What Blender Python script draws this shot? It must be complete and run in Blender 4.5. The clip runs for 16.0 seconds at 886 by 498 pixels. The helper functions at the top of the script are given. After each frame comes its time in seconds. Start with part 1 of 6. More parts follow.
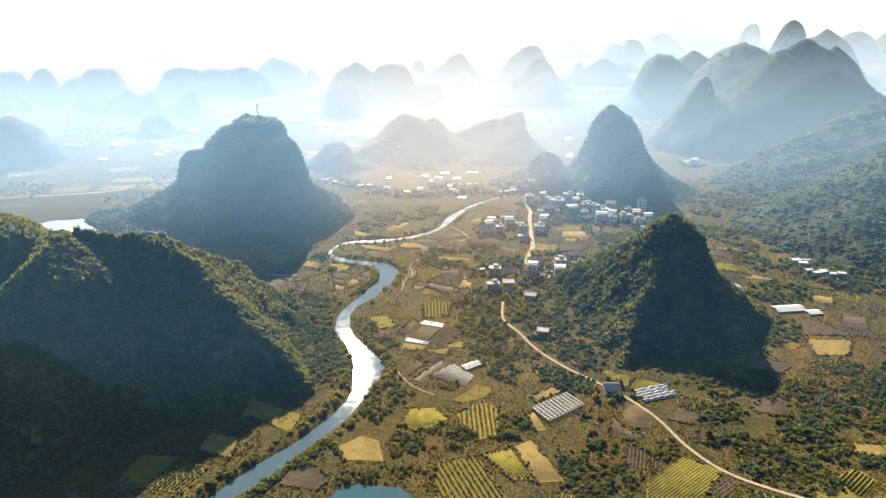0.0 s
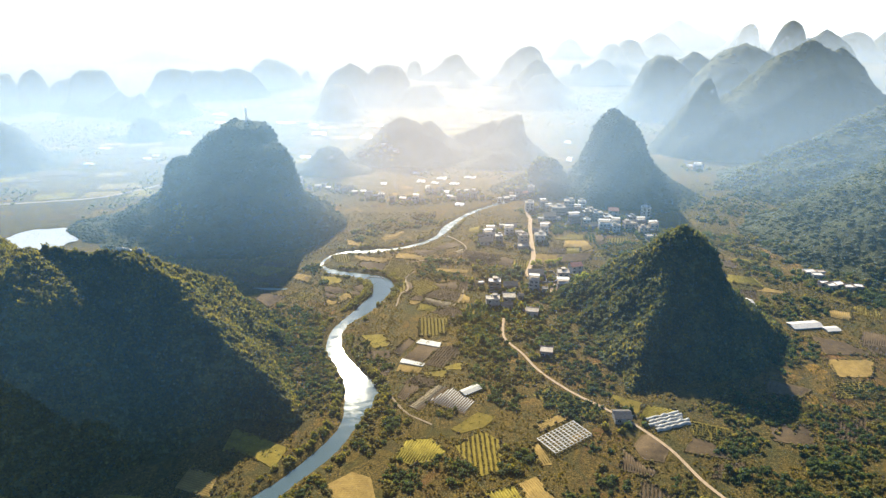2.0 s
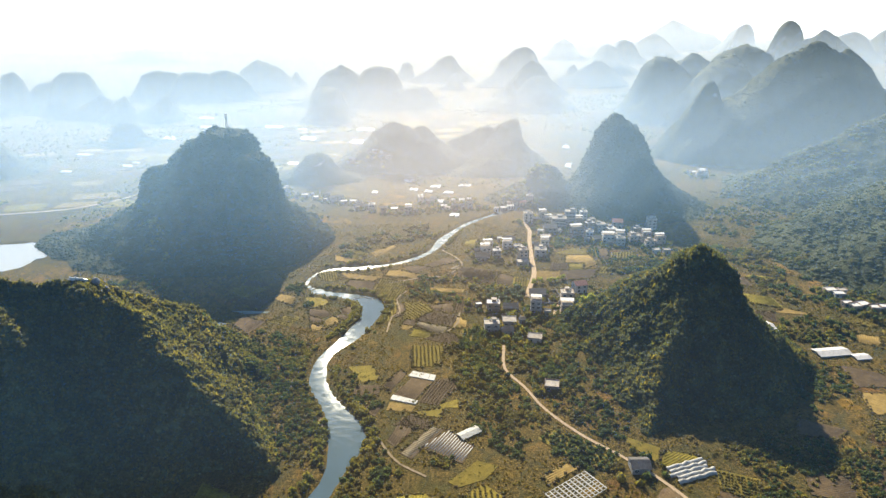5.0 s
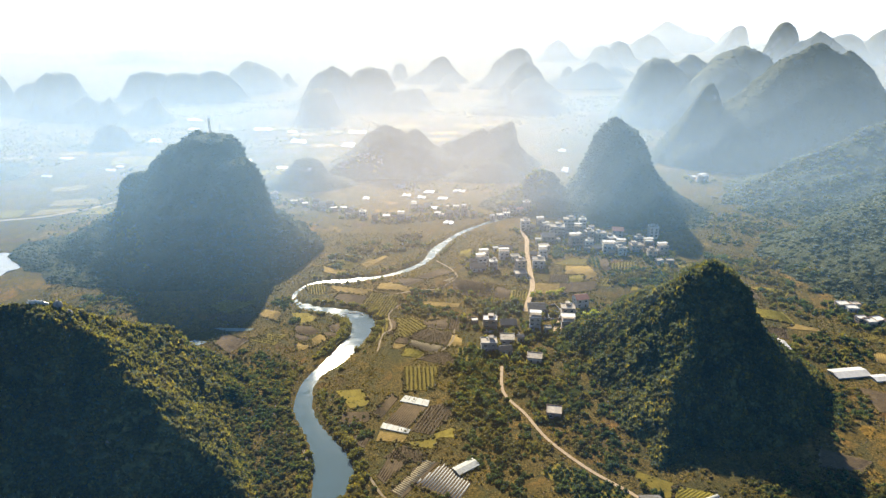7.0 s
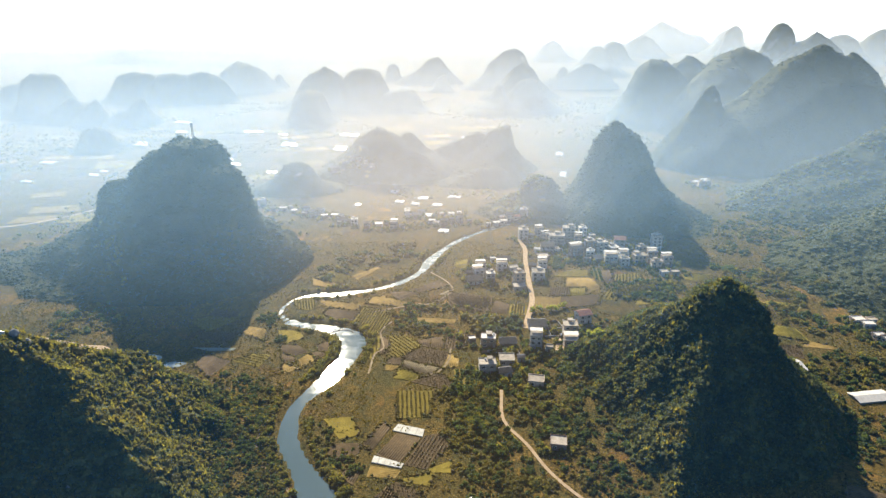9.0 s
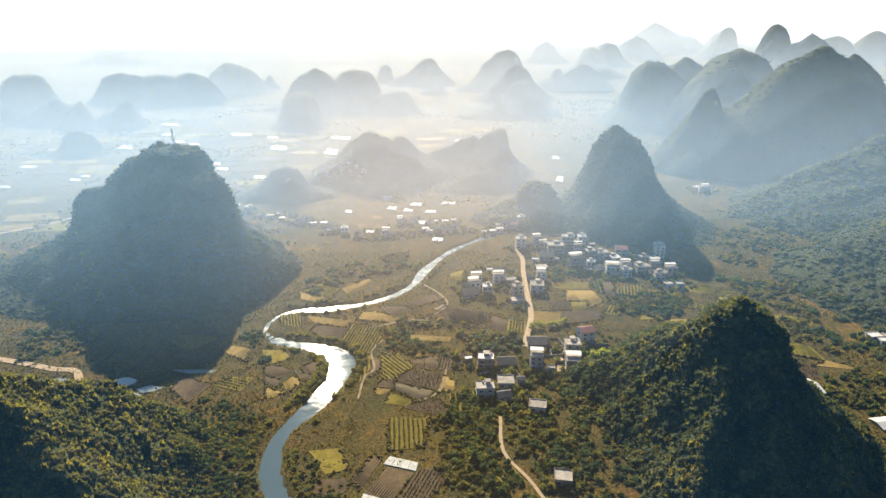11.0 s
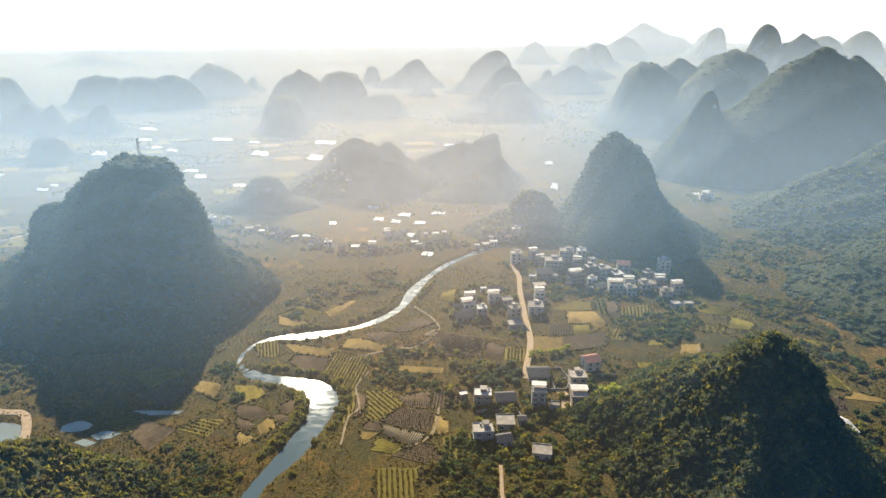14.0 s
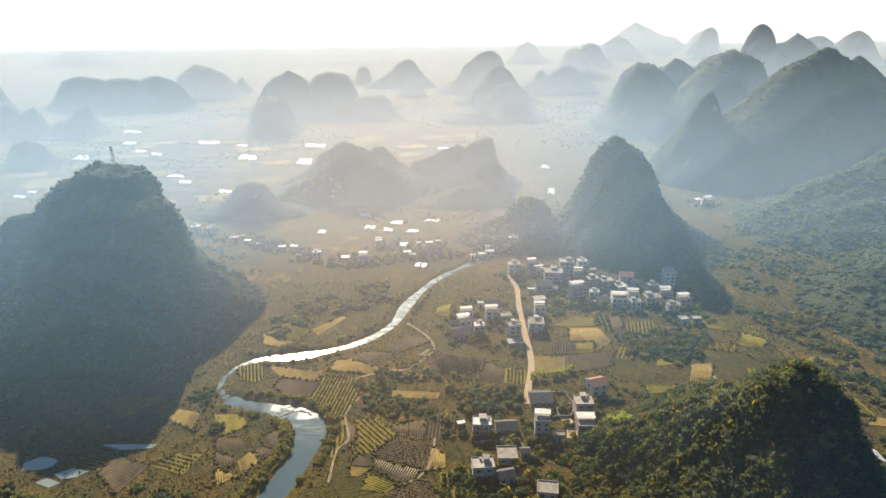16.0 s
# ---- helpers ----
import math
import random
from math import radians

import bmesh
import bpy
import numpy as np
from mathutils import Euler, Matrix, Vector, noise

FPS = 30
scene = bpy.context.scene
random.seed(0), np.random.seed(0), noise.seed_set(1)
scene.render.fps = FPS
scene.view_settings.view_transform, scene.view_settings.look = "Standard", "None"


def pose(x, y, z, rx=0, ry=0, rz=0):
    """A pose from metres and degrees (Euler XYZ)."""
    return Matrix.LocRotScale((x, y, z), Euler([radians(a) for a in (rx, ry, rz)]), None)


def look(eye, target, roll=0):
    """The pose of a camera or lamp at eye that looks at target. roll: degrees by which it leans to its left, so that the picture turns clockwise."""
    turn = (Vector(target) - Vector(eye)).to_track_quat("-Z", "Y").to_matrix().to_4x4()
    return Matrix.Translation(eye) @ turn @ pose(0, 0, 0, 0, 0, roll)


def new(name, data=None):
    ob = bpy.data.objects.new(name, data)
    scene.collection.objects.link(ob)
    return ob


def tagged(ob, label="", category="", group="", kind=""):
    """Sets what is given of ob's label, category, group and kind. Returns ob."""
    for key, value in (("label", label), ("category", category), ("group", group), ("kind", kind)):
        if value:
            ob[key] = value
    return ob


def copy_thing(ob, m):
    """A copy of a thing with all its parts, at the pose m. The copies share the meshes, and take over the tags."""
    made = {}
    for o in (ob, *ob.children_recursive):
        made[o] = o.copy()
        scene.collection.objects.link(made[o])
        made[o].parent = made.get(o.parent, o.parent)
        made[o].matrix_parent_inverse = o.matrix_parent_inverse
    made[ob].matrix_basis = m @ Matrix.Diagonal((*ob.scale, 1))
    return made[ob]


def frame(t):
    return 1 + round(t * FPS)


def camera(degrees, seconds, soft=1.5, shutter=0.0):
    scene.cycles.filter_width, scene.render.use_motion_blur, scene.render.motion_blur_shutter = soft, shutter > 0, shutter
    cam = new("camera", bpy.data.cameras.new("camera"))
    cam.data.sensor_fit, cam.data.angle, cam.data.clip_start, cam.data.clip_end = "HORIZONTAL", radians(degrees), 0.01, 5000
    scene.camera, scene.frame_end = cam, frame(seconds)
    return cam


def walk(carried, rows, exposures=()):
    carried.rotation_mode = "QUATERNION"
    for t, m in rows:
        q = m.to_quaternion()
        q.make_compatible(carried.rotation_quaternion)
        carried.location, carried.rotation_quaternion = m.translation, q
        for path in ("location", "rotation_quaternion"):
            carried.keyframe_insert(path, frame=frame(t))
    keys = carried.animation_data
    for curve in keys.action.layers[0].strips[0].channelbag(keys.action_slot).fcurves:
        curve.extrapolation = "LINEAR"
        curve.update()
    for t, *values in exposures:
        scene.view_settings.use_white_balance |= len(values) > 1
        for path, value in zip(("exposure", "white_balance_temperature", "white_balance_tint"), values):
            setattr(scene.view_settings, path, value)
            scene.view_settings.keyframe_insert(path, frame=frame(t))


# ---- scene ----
cam = camera(71.1, 16.0, soft=1.4)
PATH = [
    (0, (0.735, -0.778, 195.84), (0.714, 1.091, 195.129), -0.8),
    (0.5, (0.637, 5.633, 195.828), (0.618, 7.503, 195.117), -0.8),
    (1, (0.539, 12.007, 195.804), (0.523, 13.877, 195.093), -0.8),
    (1.5, (0.405, 18.366, 195.772), (0.391, 20.236, 195.063), -0.8),
    (2, (0.257, 24.72, 195.739), (0.247, 26.59, 195.029), -0.8),
    (2.5, (0.129, 31.075, 195.702), (0.123, 32.945, 194.992), -0.8),
    (3, (0.028, 37.435, 195.661), (0.024, 39.305, 194.952), -0.8),
    (3.5, (-0.02, 43.786, 195.624), (-0.019, 45.656, 194.915), -0.8),
    (4, (-0.041, 50.093, 195.572), (-0.038, 51.963, 194.863), -0.8),
    (6.5, (-0.091, 81.298, 194.951), (-0.065, 83.168, 194.244), -0.8),
    (7, (-0.12, 87.551, 194.899), (-0.089, 89.421, 194.192), -0.7),
    (7.5, (-0.175, 93.861, 194.858), (-0.138, 95.731, 194.15), -0.7),
    (8, (-0.216, 100.188, 194.82), (-0.175, 102.058, 194.113), -0.7),
    (8.5, (-0.255, 106.481, 194.779), (-0.209, 108.351, 194.072), -0.7),
    (9, (-0.276, 112.705, 194.724), (-0.226, 114.576, 194.017), -0.6),
    (11.5, (-0.214, 143.53, 194.191), (-0.135, 145.4, 193.486), -0.5),
    (12, (-0.194, 149.765, 194.15), (-0.108, 151.634, 193.444), -0.5),
    (12.5, (-0.164, 156.038, 194.121), (-0.072, 157.908, 193.416), -0.5),
    (13, (-0.162, 162.372, 194.1), (-0.065, 164.24, 193.394), -0.5),
    (13.5, (-0.172, 168.779, 194.084), (-0.069, 170.647, 193.379), -0.5),
    (14, (-0.159, 175.17, 194.062), (-0.05, 177.038, 193.357), -0.5),
    (14.5, (-0.116, 181.55, 194.035), (-0.001, 183.417, 193.33), -0.5),
    (15, (-0.062, 187.964, 194.022), (0.058, 189.831, 193.317), -0.5),
    (15.5, (-0.016, 194.421, 194.018), (0.11, 196.288, 193.312), -0.5),
    (16, (0.046, 200.884, 194.015), (0.179, 202.751, 193.309), -0.5),
]
walk(cam, [(t, look(eye, target, roll)) for t, eye, target, roll in PATH],
     [(0.0, 1.72, 5900, 10), (4.0, 1.60, 5880, 10), (8.0, 1.54, 5920, 10), (12.0, 1.42, 6040, 10), (16.0, 1.25, 6110, 10)])

# ---- light ----
SUN_AZ, SUN_EL = -10.4, 31.2          # degrees from +y, above the horizon
world = bpy.data.worlds.new("sky")
scene.world = world
world.use_nodes = True
wn, wl = world.node_tree.nodes, world.node_tree.links
sky = wn.new("ShaderNodeTexSky")
sky.sky_type = "NISHITA"
sky.sun_disc = False
sky.sun_elevation = radians(SUN_EL)
sky.sun_rotation = radians(SUN_AZ)
sky.air_density, sky.dust_density, sky.ozone_density = 1.2, 0.2, 5.0
wn["Background"].inputs["Strength"].default_value = 0.05
wl.new(sky.outputs["Color"], wn["Background"].inputs["Color"])
sun_data = bpy.data.lights.new("sun", "SUN")
sun_data.energy, sun_data.angle, sun_data.color = 5.0, radians(0.6), (1.0, 0.86, 0.59)
sun = new("sun", sun_data)
sx, sy, sz = (math.sin(radians(SUN_AZ)) * math.cos(radians(SUN_EL)), math.cos(radians(SUN_AZ)) * math.cos(radians(SUN_EL)), math.sin(radians(SUN_EL)))
sun.matrix_world = look((sx * 900, sy * 900, sz * 900), (0, 0, 0))


# ---- materials ----
class Nodes:
    """A node material written as a short list of calls."""

    def __init__(self, name):
        self.m = bpy.data.materials.new(name)
        self.m.use_nodes = True
        self.n, self.l = self.m.node_tree.nodes, self.m.node_tree.links
        self.n.clear()
        self.out = self.n.new("ShaderNodeOutputMaterial")

    def put(self, kind, ins=None, **props):
        nd = self.n.new("ShaderNode" + kind)
        if "operation" in props:
            nd.operation = props["operation"]
        if "feature" in props:
            nd.feature = props["feature"]
        if "distance" in props:
            nd.distance = props["distance"]
        if "interpolation_type" in props:
            nd.interpolation_type = props["interpolation_type"]
        for k, v in (ins or {}).items():
            if hasattr(v, "is_output"):
                self.l.new(v, nd.inputs[k])
            else:
                nd.inputs[k].default_value = v
        return nd

    def pos(self):
        return self.put("NewGeometry").outputs["Position"]

    def noise(self, vec, scale, detail=3.0, rough=0.55):
        return self.put("TexNoise", {"Vector": vec, "Scale": scale, "Detail": detail, "Roughness": rough}).outputs["Fac"]

    def ramp(self, fac, stops):
        r = self.put("ValToRGB", {"Fac": fac})
        e = r.color_ramp.elements
        while len(e) < len(stops):
            e.new(0.5)
        for el, (p, c) in zip(e, stops):
            el.position, el.color = p, (*c, 1.0)
        return r.outputs["Color"]

    def maths(self, op, a, b=0.0):
        nd = self.n.new("ShaderNodeMath")
        nd.operation = op
        for i, v in enumerate((a, b)):
            if hasattr(v, "is_output"):
                self.l.new(v, nd.inputs[i])
            else:
                nd.inputs[i].default_value = v
        return nd.outputs[0]

    def mix(self, fac, a, b, mode="MIX"):
        nd = self.n.new("ShaderNodeMix")
        nd.data_type, nd.blend_type = "RGBA", mode
        for i, v in ((0, fac), (6, a), (7, b)):
            if hasattr(v, "is_output"):
                self.l.new(v, nd.inputs[i])
            else:
                nd.inputs[i].default_value = v if i == 0 else (*v, 1.0)
        return nd.outputs[2]

    def bump(self, height, strength, dist):
        return self.put("Bump", {"Height": height, "Strength": strength, "Distance": dist}).outputs["Normal"]

    def surface(self, color, rough=0.9, normal=None, spec=0.25, metal=0.0):
        p = self.put("BsdfPrincipled", {"Roughness": rough, "Specular IOR Level": spec, "Metallic": metal})
        if hasattr(color, "is_output"):
            self.l.new(color, p.inputs["Base Color"])
        else:
            p.inputs["Base Color"].default_value = (*color, 1.0)
        if normal is not None:
            self.l.new(normal, p.inputs["Normal"])
        return p.outputs[0]

    def end(self, shader):
        self.l.new(shader, self.out.inputs["Surface"])
        return self.m


def foliage_material(name, stops, translucent=0.3):
    g = Nodes(name)
    rnd = g.put("NewGeometry").outputs["Random Per Island"]
    p = g.pos()
    big = g.noise(p, 0.045, 3)
    fac = g.maths("ADD", g.maths("MULTIPLY", rnd, 0.24), g.maths("MULTIPLY", big, 0.9))
    col = g.ramp(g.maths("SUBTRACT", fac, 0.08), stops)
    fine = g.noise(p, 1.6, 4, 0.7)
    col = g.mix(0.55, col, g.ramp(fine, [(0.3, (0.35, 0.35, 0.35)), (0.7, (1.4, 1.4, 1.3))]), "MULTIPLY")
    base = g.surface(g.mix(1.0, col, (0.66, 0.70, 0.78), "MULTIPLY"), 0.75, g.bump(fine, 0.8, 0.5), 0.2)
    tr = g.put("BsdfTranslucent", {"Color": g.mix(1.0, col, (2.1, 2.0, 0.95), "MULTIPLY")})
    return g.end(g.put("MixShader", {0: translucent, 1: base, 2: tr.outputs[0]}).outputs[0])


def hill_material(name, tone=1.0):
    """Steep limestone under scrub: green with a few bare grey faces."""
    g = Nodes(name)
    p = g.pos()
    a, b, c = g.noise(p, 0.03, 4), g.noise(p, 0.35, 5, 0.65), g.noise(p, 0.012, 3)
    col = g.ramp(g.maths("ADD", g.maths("MULTIPLY", a, 0.5), g.maths("MULTIPLY", b, 0.5)),
                 [(0.3, (0.020 * tone, 0.028 * tone, 0.013 * tone)), (0.5, (0.040 * tone, 0.045 * tone, 0.017 * tone)), (0.66, (0.072 * tone, 0.068 * tone, 0.022 * tone))])
    up = g.put("SeparateXYZ", {0: g.put("NewGeometry").outputs["Normal"]}).outputs["Z"]
    steep = g.maths("MULTIPLY", g.maths("LESS_THAN", up, 0.36), g.maths("GREATER_THAN", g.maths("ADD", c, g.maths("MULTIPLY", b, 0.4)), 0.86))
    col = g.mix(steep, col, (0.20, 0.19, 0.17))
    return g.end(g.surface(col, 0.9, g.bump(b, 1.0, 2.5), 0.15))


def ground_material():
    """Winter farmland: a patchwork of ploughed, stubble and green plots with fine furrows."""
    g = Nodes("farmland")
    p = g.pos()
    warp = g.put("VectorMath", {0: p, 1: g.put("VectorMath", {0: g.put("TexNoise", {"Vector": p, "Scale": 0.02}).outputs["Color"], 1: (30.0, 30.0, 0.0)}, operation="MULTIPLY").outputs[0]}, operation="ADD").outputs[0]
    rot = g.put("Mapping", {"Vector": warp, "Rotation": (0, 0, 0.5), "Scale": (0.046, 0.028, 0.0)}).outputs[0]
    cell = g.put("TexVoronoi", {"Vector": rot, "Scale": 1.0, "Randomness": 0.85}, feature="F1", distance="CHEBYCHEV")
    edge = g.put("TexVoronoi", {"Vector": rot, "Scale": 1.0, "Randomness": 0.85}, feature="F2", distance="CHEBYCHEV")
    rim = g.maths("SUBTRACT", edge.outputs["Distance"], cell.outputs["Distance"])
    pick = g.put("SeparateColor", {0: cell.outputs["Color"]})
    col = g.ramp(pick.outputs[0], [(0.0, (0.104, 0.062, 0.026)), (0.22, (0.180, 0.108, 0.036)), (0.42, (0.265, 0.168, 0.048)),
                                   (0.60, (0.165, 0.116, 0.028)), (0.78, (0.108, 0.090, 0.020)), (0.95, (0.235, 0.156, 0.030))])
    blot = g.noise(p, 0.09, 5, 0.65)
    col = g.mix(0.85, col, g.ramp(blot, [(0.3, (0.46, 0.44, 0.38)), (0.7, (1.5, 1.27, 0.92))]), "MULTIPLY")
    rows = g.put("TexWave", {"Vector": g.put("Mapping", {"Vector": p, "Rotation": (0, 0, 0.45)}).outputs[0], "Scale": 0.55, "Distortion": 1.5, "Detail": 2.0, "Detail Scale": 0.4}).outputs["Fac"]
    col = g.mix(g.maths("MULTIPLY", pick.outputs[1], 0.45), col, g.ramp(rows, [(0.2, (0.5, 0.5, 0.45)), (0.8, (1.3, 1.25, 1.1))]), "MULTIPLY")
    wood = g.noise(p, 0.011, 4, 0.6)
    scrub = g.ramp(g.noise(p, 0.5, 4, 0.7), [(0.35, (0.034, 0.040, 0.014)), (0.65, (0.105, 0.092, 0.026))])
    col = g.mix(g.ramp(wood, [(0.40, (0, 0, 0)), (0.54, (0.9, 0.9, 0.9))]), col, scrub)
    tufts = g.ramp(g.noise(p, 0.9, 4, 0.75), [(0.36, (0.040, 0.040, 0.013)), (0.52, (0.118, 0.084, 0.022)), (0.66, (0.205, 0.136, 0.036))])
    col = g.mix(g.ramp(g.noise(p, 0.07, 4, 0.65), [(0.40, (0, 0, 0)), (0.52, (0.88, 0.88, 0.88))]), col, tufts)
    col = g.mix(g.ramp(rim, [(0.02, (0.6, 0.6, 0.6)), (0.07, (0, 0, 0))]), col, (0.060, 0.060, 0.024))
    col = g.mix(1.0, col, (0.84, 0.84, 0.80), "MULTIPLY")
    fine = g.noise(p, 1.2, 5, 0.7)
    col = g.mix(0.8, col, g.ramp(g.noise(p, 0.45, 6, 0.75), [(0.36, (0.48, 0.50, 0.46)), (0.64, (1.45, 1.38, 1.25))]), "MULTIPLY")
    return g.end(g.surface(col, 0.95, g.bump(fine, 1.0, 1.0), 0.1))


def water_material(name, rough, scale, strength, riffled, tone=(0.034, 0.075, 0.090)):
    g = Nodes(name)
    p = g.pos()
    h = g.maths("ADD", g.noise(p, scale, 4, 0.6), g.maths("MULTIPLY", g.noise(p, scale * 0.12, 2), 0.6))
    y = g.put("SeparateXYZ", {0: p}).outputs["Y"]
    riffle = g.put("MapRange", {"Value": g.maths("ADD", y, g.maths("MULTIPLY", g.noise(p, 0.06, 3), 60.0)), "From Min": 500.0, "From Max": 650.0, "To Min": rough, "To Max": riffled}).outputs[0]
    patch = g.ramp(g.noise(g.put("Mapping", {"Vector": p, "Scale": (0.16, 0.32, 1.0)}).outputs[0], 1.0, 4, 0.7), [(0.38, (0.5, 0.5, 0.5)), (0.60, (1, 1, 1))])
    riffle = g.maths("MULTIPLY", riffle, patch)
    return g.end(g.surface(tone, riffle, g.bump(h, strength, 0.3), 0.5))


def haze_sheet_material(name, density, albedo, near_tint, far_tint, low, full, high, top, x0, x1, y0):
    """A see-through sheet standing in for haze: clear at the ground and above the hilltops, densest between, tinted
    bluer away from the river.
    """
    g = Nodes(name)
    p = g.pos()
    axes = g.put("SeparateXYZ", {0: p}).outputs
    x, z = axes["X"], axes["Z"]
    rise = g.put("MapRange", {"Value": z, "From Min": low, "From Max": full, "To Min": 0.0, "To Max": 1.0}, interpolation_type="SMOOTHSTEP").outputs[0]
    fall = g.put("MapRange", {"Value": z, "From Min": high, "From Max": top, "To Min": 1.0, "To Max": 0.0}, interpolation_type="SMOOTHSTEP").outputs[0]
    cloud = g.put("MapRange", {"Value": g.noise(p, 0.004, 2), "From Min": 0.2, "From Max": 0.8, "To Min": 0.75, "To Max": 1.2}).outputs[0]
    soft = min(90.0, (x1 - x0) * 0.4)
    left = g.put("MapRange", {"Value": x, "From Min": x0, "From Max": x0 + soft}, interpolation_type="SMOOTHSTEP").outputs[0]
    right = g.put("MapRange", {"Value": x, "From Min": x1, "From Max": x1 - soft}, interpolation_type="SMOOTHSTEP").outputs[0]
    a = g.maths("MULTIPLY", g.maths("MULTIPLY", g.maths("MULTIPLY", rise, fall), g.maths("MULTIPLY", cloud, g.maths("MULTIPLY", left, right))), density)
    # Fainter haze glow far from the sun is put into the density.
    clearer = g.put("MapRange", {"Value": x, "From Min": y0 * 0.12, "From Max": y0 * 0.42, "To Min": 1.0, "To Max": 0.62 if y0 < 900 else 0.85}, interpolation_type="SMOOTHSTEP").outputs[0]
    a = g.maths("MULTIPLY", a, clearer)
    # Blue of the shaded hillsides is put into the sheet's tint.
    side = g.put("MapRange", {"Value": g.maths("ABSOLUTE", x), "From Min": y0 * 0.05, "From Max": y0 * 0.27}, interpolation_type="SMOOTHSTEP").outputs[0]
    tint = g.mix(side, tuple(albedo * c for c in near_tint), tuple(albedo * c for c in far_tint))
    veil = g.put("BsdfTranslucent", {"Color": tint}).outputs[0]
    clear = g.put("BsdfTransparent").outputs[0]
    return g.end(g.put("MixShader", {0: a, 1: clear, 2: veil}).outputs[0])


GROUND = ground_material()
HILL = hill_material("limestone_scrub")
HILL_GRASS = hill_material("limestone_dry_grass", 1.7)
RIVER = water_material("river_water", 0.05, 0.9, 0.05, 0.36, (0.060, 0.088, 0.096))


# ---- numbers ----
def hash01(ix, iy, seed):
    v = np.sin(ix * 127.1 + iy * 311.7 + seed * 74.7) * 43758.5453
    return v - np.floor(v)


def vnoise(x, y, seed=0):
    ix, iy = np.floor(x), np.floor(y)
    fx, fy = x - ix, y - iy
    fx, fy = fx * fx * (3 - 2 * fx), fy * fy * (3 - 2 * fy)
    a, b = hash01(ix, iy, seed), hash01(ix + 1, iy, seed)
    c, d = hash01(ix, iy + 1, seed), hash01(ix + 1, iy + 1, seed)
    return (a + (b - a) * fx) * (1 - fy) + (c + (d - c) * fx) * fy


def fbm(x, y, octaves=4, seed=0):
    x, y = np.asarray(x, float), np.asarray(y, float)
    out, amp, tot = np.zeros(np.broadcast(x, y).shape), 1.0, 0.0
    for o in range(octaves):
        out = out + amp * (vnoise(x, y, seed + o * 7) - 0.5)
        tot, amp, x, y = tot + amp, amp * 0.5, x * 2.03 + 11.3, y * 2.03 - 5.7
    return out / tot * 2


def mesh_from(name, verts, faces):
    me = bpy.data.meshes.new(name)
    verts = np.asarray(verts, np.float32)
    faces = np.asarray(faces, np.int32)
    n, k = faces.shape
    me.vertices.add(len(verts))
    me.vertices.foreach_set("co", verts.ravel())
    me.loops.add(n * k)
    me.loops.foreach_set("vertex_index", faces.ravel())
    me.polygons.add(n)
    me.polygons.foreach_set("loop_start", np.arange(0, n * k, k, dtype=np.int32))
    me.update(calc_edges=True)
    me.validate()
    return me


def smooth_shade(me):
    me.polygons.foreach_set("use_smooth", np.ones(len(me.polygons), bool))


def grid_mesh(name, xs, ys, zfun, keep=None):
    X, Y = np.meshgrid(xs, ys)
    Z = zfun(X, Y)
    nx, ny = len(xs), len(ys)
    idx = np.arange(nx * ny).reshape(ny, nx)
    f = np.stack([idx[:-1, :-1], idx[:-1, 1:], idx[1:, 1:], idx[1:, :-1]], -1).reshape(-1, 4)
    v = np.stack([X, Y, Z], -1).reshape(-1, 3)
    if keep is not None:
        k = keep(v[:, 0], v[:, 1], v[:, 2])
        f = f[k[f].any(axis=1)]
        used = np.unique(f)
        remap = np.zeros(len(v), np.int64)
        remap[used] = np.arange(len(used))
        v, f = v[used], remap[f]
    me = mesh_from(name, v, f)
    smooth_shade(me)
    return me


def polyline(points, step):
    """A smooth line through the points, sampled about every step metres."""
    p = np.array(points, float)
    p = np.vstack([2 * p[0] - p[1], p, 2 * p[-1] - p[-2]])
    out = []
    for i in range(1, len(p) - 2):
        n = max(2, int(np.linalg.norm(p[i + 1] - p[i]) / step))
        u = (np.arange(n) / n)[:, None]
        out.append(0.5 * (2 * p[i] + (p[i + 1] - p[i - 1]) * u + (2 * p[i - 1] - 5 * p[i] + 4 * p[i + 1] - p[i + 2]) * u ** 2
                          + (3 * p[i] - p[i - 1] - 3 * p[i + 1] + p[i + 2]) * u ** 3))
    out.append(p[-2:-1])
    return np.vstack(out)


def near_line(x, y, line):
    """Distance from each (x, y) to a polyline, and the place along it (0 to 1)."""
    x, y = np.asarray(x, float), np.asarray(y, float)
    best, where = np.full(x.shape, 1e9), np.zeros(x.shape)
    for i in range(len(line) - 1):
        a, d = line[i], line[i + 1] - line[i]
        u = np.clip(((x - a[0]) * d[0] + (y - a[1]) * d[1]) / (d @ d + 1e-9), 0, 1)
        q = np.hypot(x - a[0] - u * d[0], y - a[1] - u * d[1])
        m = q < best
        best, where = np.where(m, q, best), np.where(m, (i + u) / (len(line) - 1), where)
    return best, where


# ---- hills ----
def peak_height(x, y, pk):
    px, py, h, rl, rr, rf, rb, e, k, top = pk
    dx, dy = x - px, y - py
    r = np.hypot(dx / np.where(dx < 0, rl, rr), dy / np.where(dy < 0, rf, rb))
    c = np.clip(1 - r, 0, 1)
    f = (1 - k) * c ** e + k / (1 + (r / top) ** 6) * np.clip(1 - r ** 4, 0, 1)
    return h * f - np.clip(r - 1, 0, None) * h * 0.8


RIDGES = {}                                                          # sharp crests, by the hill's first peak


